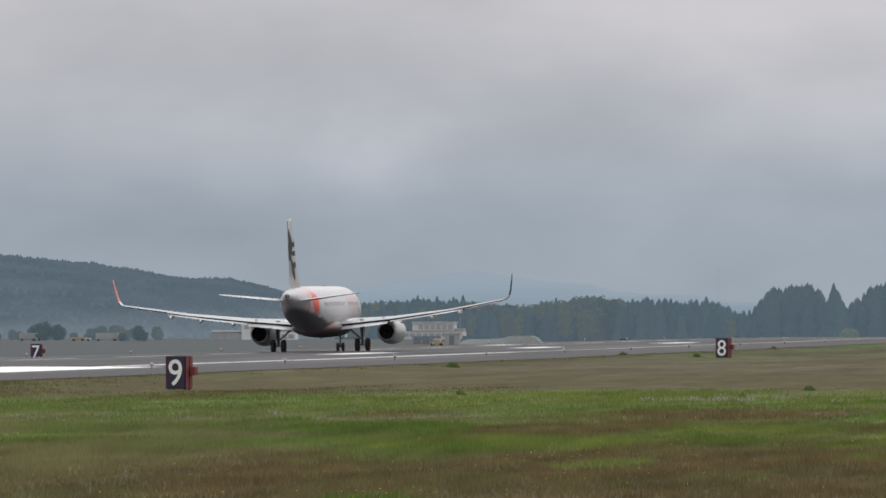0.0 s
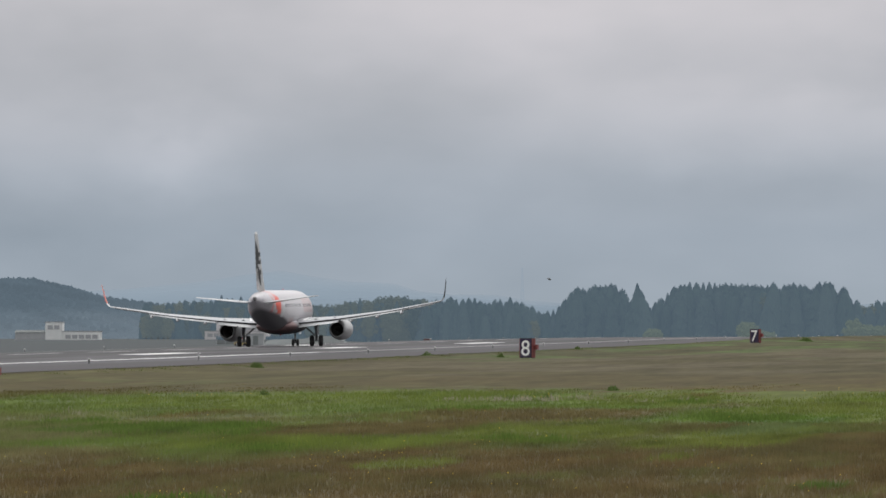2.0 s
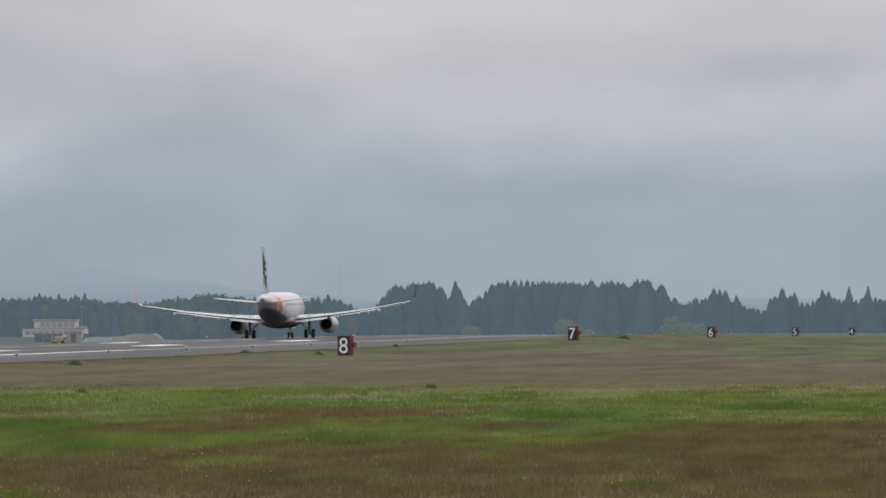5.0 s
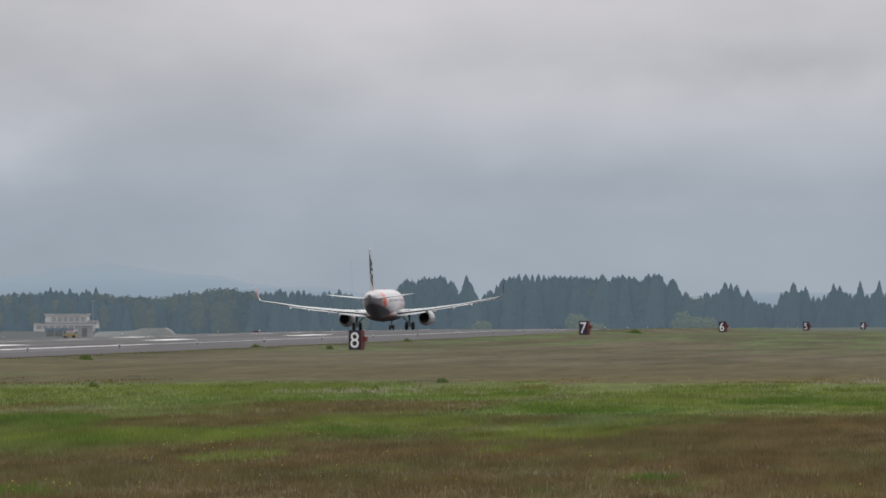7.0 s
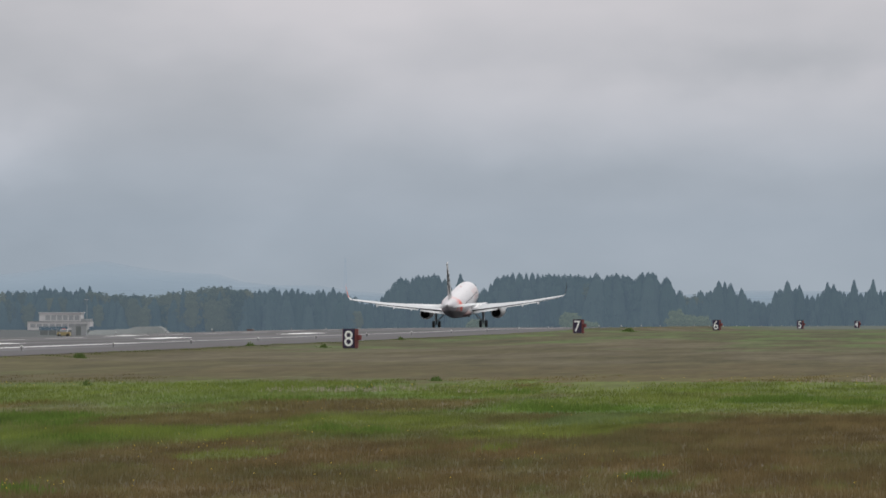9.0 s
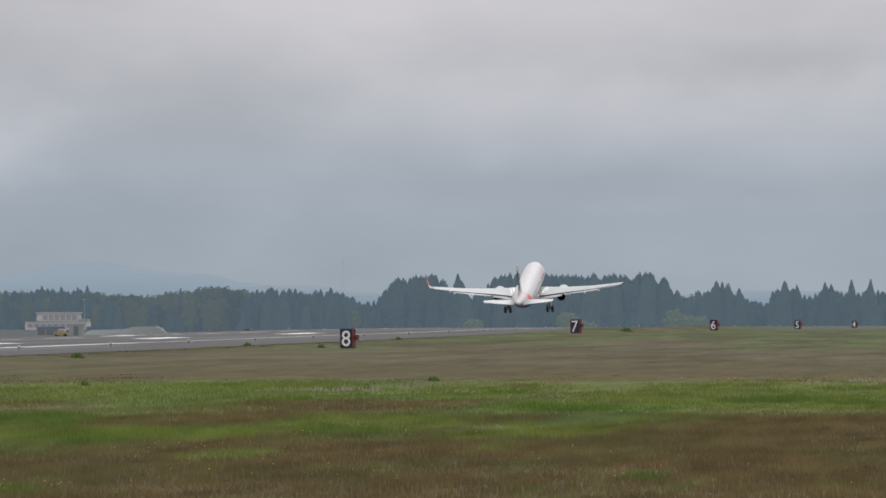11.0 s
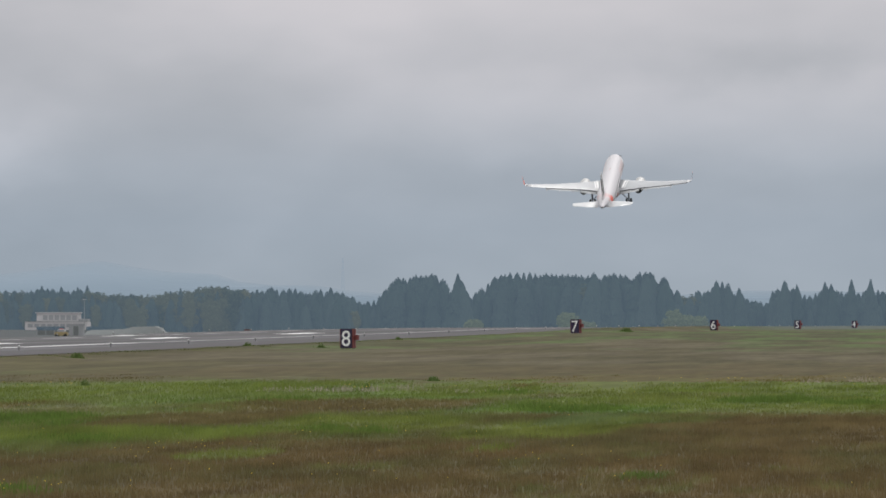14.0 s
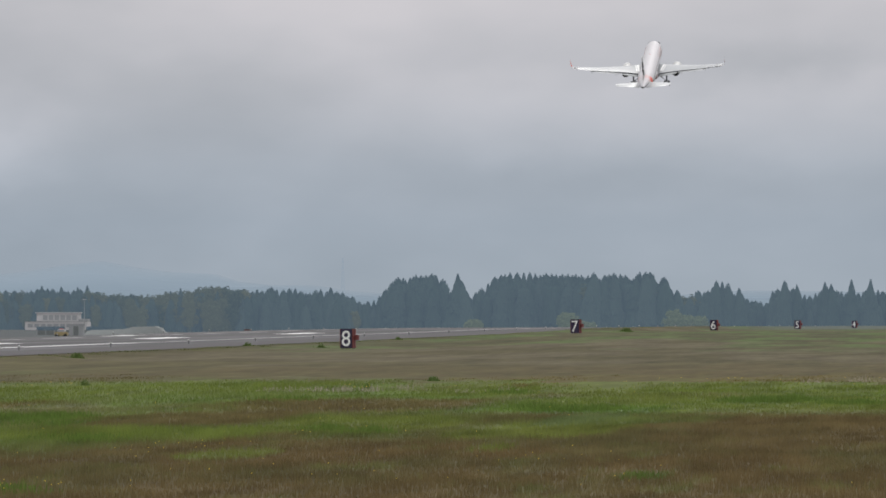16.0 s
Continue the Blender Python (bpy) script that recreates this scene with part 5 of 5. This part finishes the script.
def build_apron_things():
    """A hedge and a lamp mast before the building, and a low wall of concrete panels."""
    rnd = random.Random(41)
    for x0, x1 in ((-478.5, -466.0), (-456.6, -444.0)):
        h = thing("hedge", "low dark clipped hedge before the airfield building", "hedge", "hedges of the building", at=pose(x0, 3988, ground_z(x0, 3988)))
        vs, fs = [], []
        for _ in range(1500):
            p = Vector((rnd.uniform(0, x1 - x0), rnd.uniform(0, 1.6), rnd.uniform(-0.1, 1.5) + 0.12 * rnd.gauss(0, 1)))
            a = Vector((rnd.gauss(0, 1), rnd.gauss(0, 1), rnd.gauss(0, 1))).normalized() * 0.22
            b = Vector((rnd.gauss(0, 1), rnd.gauss(0, 1), rnd.gauss(0, 1))).normalized() * 0.22
            n = len(vs)
            vs += [tuple(p + a), tuple(p + b), tuple(p - a), tuple(p - b)]
            fs.append((n, n + 1, n + 2, n + 3))
        # same haze emission as the far cedars
        raw("foliage", vs, fs, M["cedar"], h)
    m = thing("lamp_mast", "tall thin grey lamp mast beside the airfield building", "mast", at=pose(-457.1, 3986, ground_z(-457, 3986)))
    top = 9.8 - ground_z(-457, 3986)
    part("pole", tube(bmesh.new(), (0, 0, 0), (0, 0, top), 0.16, 0.08, 10), M["wall_grey"], m)
    part("cross_arm", boxed(-0.7, 0.7, -0.06, 0.06, top - 0.3, top - 0.15, 0.01), M["wall_grey"], m)
    for dx in (-0.55, 0.55):
        part("floodlight", boxed(dx - 0.2, dx + 0.2, -0.25, 0.05, top - 0.14, top + 0.2, 0.03), M["wall_white"], m)
    # a lattice mast far behind the wood
    x, y, top = -393.0, 4560, 31.5
    g = ground_z(x, y)
    f = thing("lattice_mast", "thin lattice mast far behind the wood, paled by painted-in haze", "mast", at=pose(x, y, g))
    h = top - g
    for a, b in ((1, 1), (1, -1), (-1, 1), (-1, -1)):
        part("leg", tube(bmesh.new(), (a * 1.5, b * 1.5, 0), (a * 0.25, b * 0.25, h), 0.13, 0.08, 6), M["far_steel"], f)
    for i in range(12):
        z0, z1 = h * i / 12, h * (i + 1) / 12
        r0, r1 = 1.5 - 1.25 * i / 12, 1.5 - 1.25 * (i + 1) / 12
        for a, b in ((1, 1), (-1, 1), (1, -1), (-1, -1)):
            bm = tube(bmesh.new(), (a * r0, b * r0, z0), (-a * r1, b * r1, z1), 0.06, 0.06, 5)
            part("brace", bm, M["far_steel"], f)
    w = thing("concrete_wall", "low weathered grey concrete panel wall beyond the runway", "wall", at=pose(-241.2, 2012, ground_z(-236, 2012) - 0.1))
    for i in range(6):
        part("panel", boxed(i * 1.9, i * 1.9 + 1.86, 0, 0.16, 0, 1.05 + 0.05 * rnd.random(), 0.015), M["bank"], w)
        part("post", boxed(i * 1.9 - 0.1, i * 1.9 + 0.06, -0.06, -0.003, 0, 1.15, 0.01), M["wall_grey"], w)


build_terminal()
build_bank()
build_apron_things()


# ---- a small bird ----
def build_bird():
    b = thing("bird", "small dark swallow in flight", "bird")
    body = [(0.0, 0.004), (0.012, 0.018), (0.04, 0.03), (0.09, 0.03), (0.14, 0.016), (0.2, 0.006)]
    part("body", lathe_y(bmesh.new(), [(0.1 - y, r) for y, r in body], 0, 0, 12, True), M["bird"], b, "", True)
    for s in (1, -1):
        bm = bmesh.new()
        loft(bm, [[(s * x, y0, z), (s * x, (y0 + y1) / 2, z + 0.006), (s * x, y1, z), (s * x, (y0 + y1) / 2, z - 0.004)] for x, y0, y1, z in ((0.015, 0.05, -0.02, 0.01), (0.09, 0.05, -0.005, 0.035), (0.17, 0.0, -0.03, 0.03), (0.2, -0.045, -0.05, 0.025))])
        part("wing", bm, M["bird"], b)
    part("tail", loft(bmesh.new(), [[(-0.012, -0.08, 0), (0.012, -0.08, 0), (0, -0.08, 0.006)], [(-0.03, -0.16, 0), (0.03, -0.16, 0), (0, -0.15, 0.004)]]), M["bird"], b)
    return b


bird = build_bird()
late_bird = copy_thing(bird, pose(-20.79, 341.6, 0.1))


# ---- meadow grass ----
def grass_field(name, y0, y1, per_m2, height, blade, seed, label):
    rnd = np.random.RandomState(seed)
    n = int(per_m2 * 0.142 * (y1 * y1 - y0 * y0) / 2)
    y = np.sqrt(rnd.uniform(y0 * y0, y1 * y1, n))
    x = -y * rnd.uniform(0.026, 0.168, n)
    wave = np.array([noise.noise((a * 0.15, b * 0.02, 6.0)) + 0.6 * noise.noise((a * 0.6, b * 0.06, 8.0)) for a, b in zip(x, y)])
    keep = (x > MID + HALF + 0.4) & (rnd.rand(n) > (y + 65 * wave - 370) / 85)
    x, y = x[keep], y[keep]
    vs, fs = [], []
    for cx, cy in zip(x, y):
        z = ground_z(cx, cy) - 0.02
        thin_out = 1.0 - 0.75 * ramp01(cy, 400, 510)
        patch = 0.7 + 0.6 * max(0.0, 0.5 + noise.noise((cx * 0.12, cy * 0.05, 4.0)))
        for _ in range(5):
            a = rnd.uniform(0, 6.283)
            h = height * patch * rnd.uniform(0.5, 1.25) * thin_out
            px, py = cx + rnd.uniform(-0.5, 0.5) * 0.5, cy + rnd.uniform(-0.5, 0.5) * 0.8
            w = blade * rnd.uniform(0.6, 1.4)
            lx, ly = rnd.uniform(-0.2, 0.2) * h, rnd.uniform(-0.2, 0.2) * h
            ca, sa = math.cos(a) * w, math.sin(a) * w
            k = len(vs)
            vs += [(px - ca, py - sa, z), (px + ca, py + sa, z), (px + ca * 0.6 + lx * 0.45, py + sa * 0.6 + ly * 0.45, z + h * 0.62), (px + lx, py + ly, z + h)]
            fs += [(k, k + 1, k + 2), (k, k + 2, k + 3)]
    tagged(raw(name, vs, fs, M["grass"]), label, "grass", kind="stuff")


grass_field("meadow_grass", 165, 300, 11.0, 0.165, 0.0085, 1, "short brown and green meadow grass")
grass_field("meadow_grass", 300, 500, 3.6, 0.15, 0.014, 2, "green and brown meadow grass")


def clumps(name, label, category, spots, material, per, height, spread, seed, blade=0.03, kind="stuff"):
    rnd = random.Random(seed)
    vs, fs = [], []
    for cx, cy, k in spots:
        for _ in range(int(per * k)):
            gx, gy = rnd.gauss(0, 1), rnd.gauss(0, 1)
            px, py = cx + gx * spread * k, cy + gy * spread * k * 2
            z = ground_z(px, py) - 0.02
            h = height * k ** 0.5 * rnd.uniform(0.5, 1.2) * max(0.3, 1.15 - 0.3 * (gx * gx + gy * gy))
            a = rnd.uniform(0, 6.283)
            w = blade * rnd.uniform(0.6, 1.5)
            ca, sa = math.cos(a) * w, math.sin(a) * w
            lx, ly = rnd.uniform(-0.22, 0.22) * h, rnd.uniform(-0.22, 0.22) * h
            n = len(vs)
            vs += [(px - ca, py - sa, z), (px + ca, py + sa, z), (px + ca + lx * 0.6, py + sa + ly * 0.6, z + h * 0.7), (px + lx, py + ly, z + h)]
            fs += [(n, n + 1, n + 2), (n, n + 2, n + 3)]
    tagged(raw(name, vs, fs, material), label, category, kind=kind)


def build_weeds():
    rnd = random.Random(8)
    for x, y, k in ((-33.4, 438, 0.75), (-67.6, 585, 1.3), (-72.0, 745, 1.0), (-66.0, 745, 0.9), (-65.0, 1180, 2.2), (-70.5, 880, 0.9), (-33, 395, 0.7), (-47, 410, 0.6)):
        clumps("weed_clump", "dark green clump of tall weeds in the meadow", "weed", [(x, y, k)], M["shrub"], 110, 0.34, 0.24, int(-x * 7), 0.03)
    # low mounds of grass along the edge of the paving
    edge = [(MID + HALF + 1.2 + abs(rnd.gauss(0, 0.9)), 430 + 900 * (i + rnd.random()) / 60, rnd.uniform(0.5, 1.3)) for i in range(60)]
    clumps("verge_grass", "low uneven green grass along the edge of the runway shoulder", "grass", edge, M["verge"], 120, 0.13, 0.9, 33, 0.022)
    lush = []
    for cx, cy, wx, wy, n in ((-35.7, 286, 2.7, 2.5, 44), (-33.6, 271, 2.0, 3.0, 10), (-19.5, 316, 1.8, 4.0, 18), (-13.5, 346, 1.6, 4.0, 14), (-10.5, 335, 1.2, 4.0, 8), (-22.6, 260, 0.7, 2.0, 5), (-32.0, 345, 0.8, 3.0, 6), (-21.5, 256, 0.5, 1.5, 4), (-25.5, 372, 0.8, 3.0, 5), (-41.0, 300, 1.5, 5.0, 8), (-28.0, 240, 1.5, 3.0, 6), (-21.4, 173, 0.8, 2.5, 7)):
        lush += [(cx + rnd.uniform(-wx, wx), cy + rnd.uniform(-wy, wy), rnd.uniform(0.5, 1.0)) for _ in range(n)]
    clumps("lush_tufts", "lush green grass tufts", "grass", lush, M["lush"], 150, 0.28, 0.6, 31, 0.016)
    seed = []
    for cx, cy, wx, wy, n in ((-33.7, 384, 2.4, 4.0, 18), (-31.0, 388, 1.2, 3.0, 8), (-27.5, 380, 1.4, 3.0, 5), (-13.0, 430, 1.8, 5.0, 6), (-44.0, 330, 1.0, 4.0, 3)):
        seed += [(cx + rnd.uniform(-wx, wx), cy + rnd.uniform(-wy, wy), rnd.uniform(0.5, 1.0)) for _ in range(n)]
    clumps("seed_heads", "pale dry seed heads standing over the grass", "grass", seed, M["seed"], 44, 0.28, 0.5, 32, 0.010)
    rnd = random.Random(17)
    vs, fs = [], []
    for _ in range(110):
        y = 170 + 230 * rnd.random() ** 1.8
        x = -y * (0.028 + 0.138 * rnd.random() ** 0.7)
        z = ground_z(x, y) + rnd.uniform(0.2, 0.34)
        r = rnd.uniform(0.007, 0.014)
        n = len(vs)
        vs += [(x + r, y, z), (x - r, y, z), (x, y + r, z), (x, y - r, z), (x, y, z + r * 0.8), (x, y, z - r * 1.6)]
        fs += [(n + a, n + b, n + c) for a, b, c in ((0, 2, 4), (2, 1, 4), (1, 3, 4), (3, 0, 4), (2, 0, 5), (1, 2, 5), (3, 1, 5), (0, 3, 5))]
    for cx, cy, wx, wy, k in ((-48, 400, 2, 8, 14), (-23, 224, 1.2, 5, 16), (-21.3, 172, 0.8, 2.5, 12), (-17, 418, 6, 14, 22), (-31, 386, 3, 5, 16), (-13, 205, 2, 6, 10)):
        for _ in range(k):
            x, y = cx + rnd.uniform(-wx, wx), cy + rnd.uniform(-wy, wy)
            z, r = ground_z(x, y) + rnd.uniform(0.12, 0.3), rnd.uniform(0.008, 0.015) * (1.3 if cy > 350 else 1.0)
            n = len(vs)
            vs += [(x + r, y, z), (x - r, y, z), (x, y + r, z), (x, y - r, z), (x, y, z + r * 0.8), (x, y, z - r * 1.6)]
            fs += [(n + a, n + b, n + c) for a, b, c in ((0, 2, 4), (2, 1, 4), (1, 3, 4), (3, 0, 4), (2, 0, 5), (1, 2, 5), (3, 1, 5), (0, 3, 5))]
    tagged(raw("flowers", vs, fs, M["flower"]), "small yellow flowers scattered over the meadow", "flower", kind="stuff")


build_weeds()


def motions():
    # take-off: along the runway to 9 s, nose up from 7.5 s, then climbing away
    x_of = [(0, -105.36), (0.5, -105.4), (1, -105.8), (1.5, -106.06), (2, -106.33), (2.5, -106.6), (3, -106.8), (3.5, -107.0), (4.3, -107.2), (6, -107.5), (6.5, -107.85), (7, -108.2), (7.5, -108.45), (8, -108.4), (8.5, -108.3), (9, -108.15), (10.2, -107.8), (11.5, -107.65), (12.5, -107.8), (14, -108.24), (15, -108.9), (16, -109.9)]
    climb = [(9, 1.66), (9.5, 1.85), (10, 2.35), (10.5, 3.2), (11, 4.45), (11.5, 6.2), (12, 8.8), (12.5, 12.1), (13, 16.35), (13.5, 21.42), (14, 27.1), (14.5, 33.6), (15, 40.75), (15.5, 48.4), (16, 56.5)]
    nose = [(0, 0.2), (7.3, 0.2), (7.6, 0.8), (8, 1.8), (8.5, 3.3), (9, 5.6), (10, 9.2), (11, 12.0), (11.5, 13.0), (12.5, 15.9), (13.2, 17.7), (14, 18.9), (14.5, 19.4), (15.5, 18.9), (16, 18.8)]
    bank = [(0, -1.0), (9, -1.0), (11.5, -1.3), (13, -1.55), (14.5, -1.4), (16, -1.2)]
    yaw = [(0, -0.8), (7, -0.8), (8, -1.2), (10, -1.7), (12.5, -2.0), (16, -2.1)]
    # the main legs drop as the wings take the weight, overlong to fit the camera's view
    reach = [(0, 0.0), (7.5, 0.0), (8.0, -0.22), (8.5, -0.4), (9.0, -0.45), (10.5, -0.75), (12.5, -0.82), (16, -0.82)]
    rows = []
    for i in range(33):
        t = i * 0.5
        y = 811 + 64 * t + 1.02 * t * t
        x = lerp(x_of, t) - 0.18 * max(0.0, 1 - t / 6)
        z = runway_z(x, y) - 0.02 - lerp(reach, t) if t < 9 else lerp(climb, t)
        rows.append((t, pose(x, y, z, lerp(nose, t), lerp(bank, t), lerp(yaw, t))))
    walk(airliner, rows)
    # the wings bend up as they take the weight
    lift = [(0, 0.0), (5, 0.2), (8, 0.7), (10, 1.7), (16, 1.7)]
    for s, wing in wings:
        hinge = Matrix.Translation((s * 1.9, 0, 2.4))
        walk(wing, [(t, hinge @ pose(0, 0, 0, 0, -s * lerp(lift, t), 0) @ hinge.inverted()) for t in (0, 2.5, 5, 6.5, 8, 9, 10, 12, 16)])
    for leg in legs:
        walk(leg, [(t, pose(0, 0, d)) for t, d in reach])
    fly = [(0.0, -44.5, 400, 19.5), (0.5, -42.0, 400, 16.4), (1.0, -40.3, 400, 13.3), (1.5, -37.1, 400, 8.33), (2.0, -33.3, 400, 5.35), (2.5, -28.0, 398, 3.4), (3.0, -21.0, 395, 2.6), (4.0, -6.0, 390, 3.2), (6.0, 28.0, 380, 6.0), (16.0, 200.0, 300, 30.0)]
    rise = [(0.0, -20.79, 341.6, 0.1), (13.0, -20.79, 341.6, 0.1), (13.2, -17.01, 338.9, 2.72), (13.4, -13.3, 337.5, 4.62), (13.6, -9.71, 337.5, 5.16), (14.0, -2.56, 334.8, 6.24), (16.0, 35.1, 317.2, 12.31)]
    walk(late_bird, [(t, pose(x, y, z, 8, 0, -80)) for t, x, y, z in rise])
    walk(bird, [(t, pose(x, y, z, -20 if t < 2.3 else 0, 0, -75)) for t, x, y, z in fly])


motions()
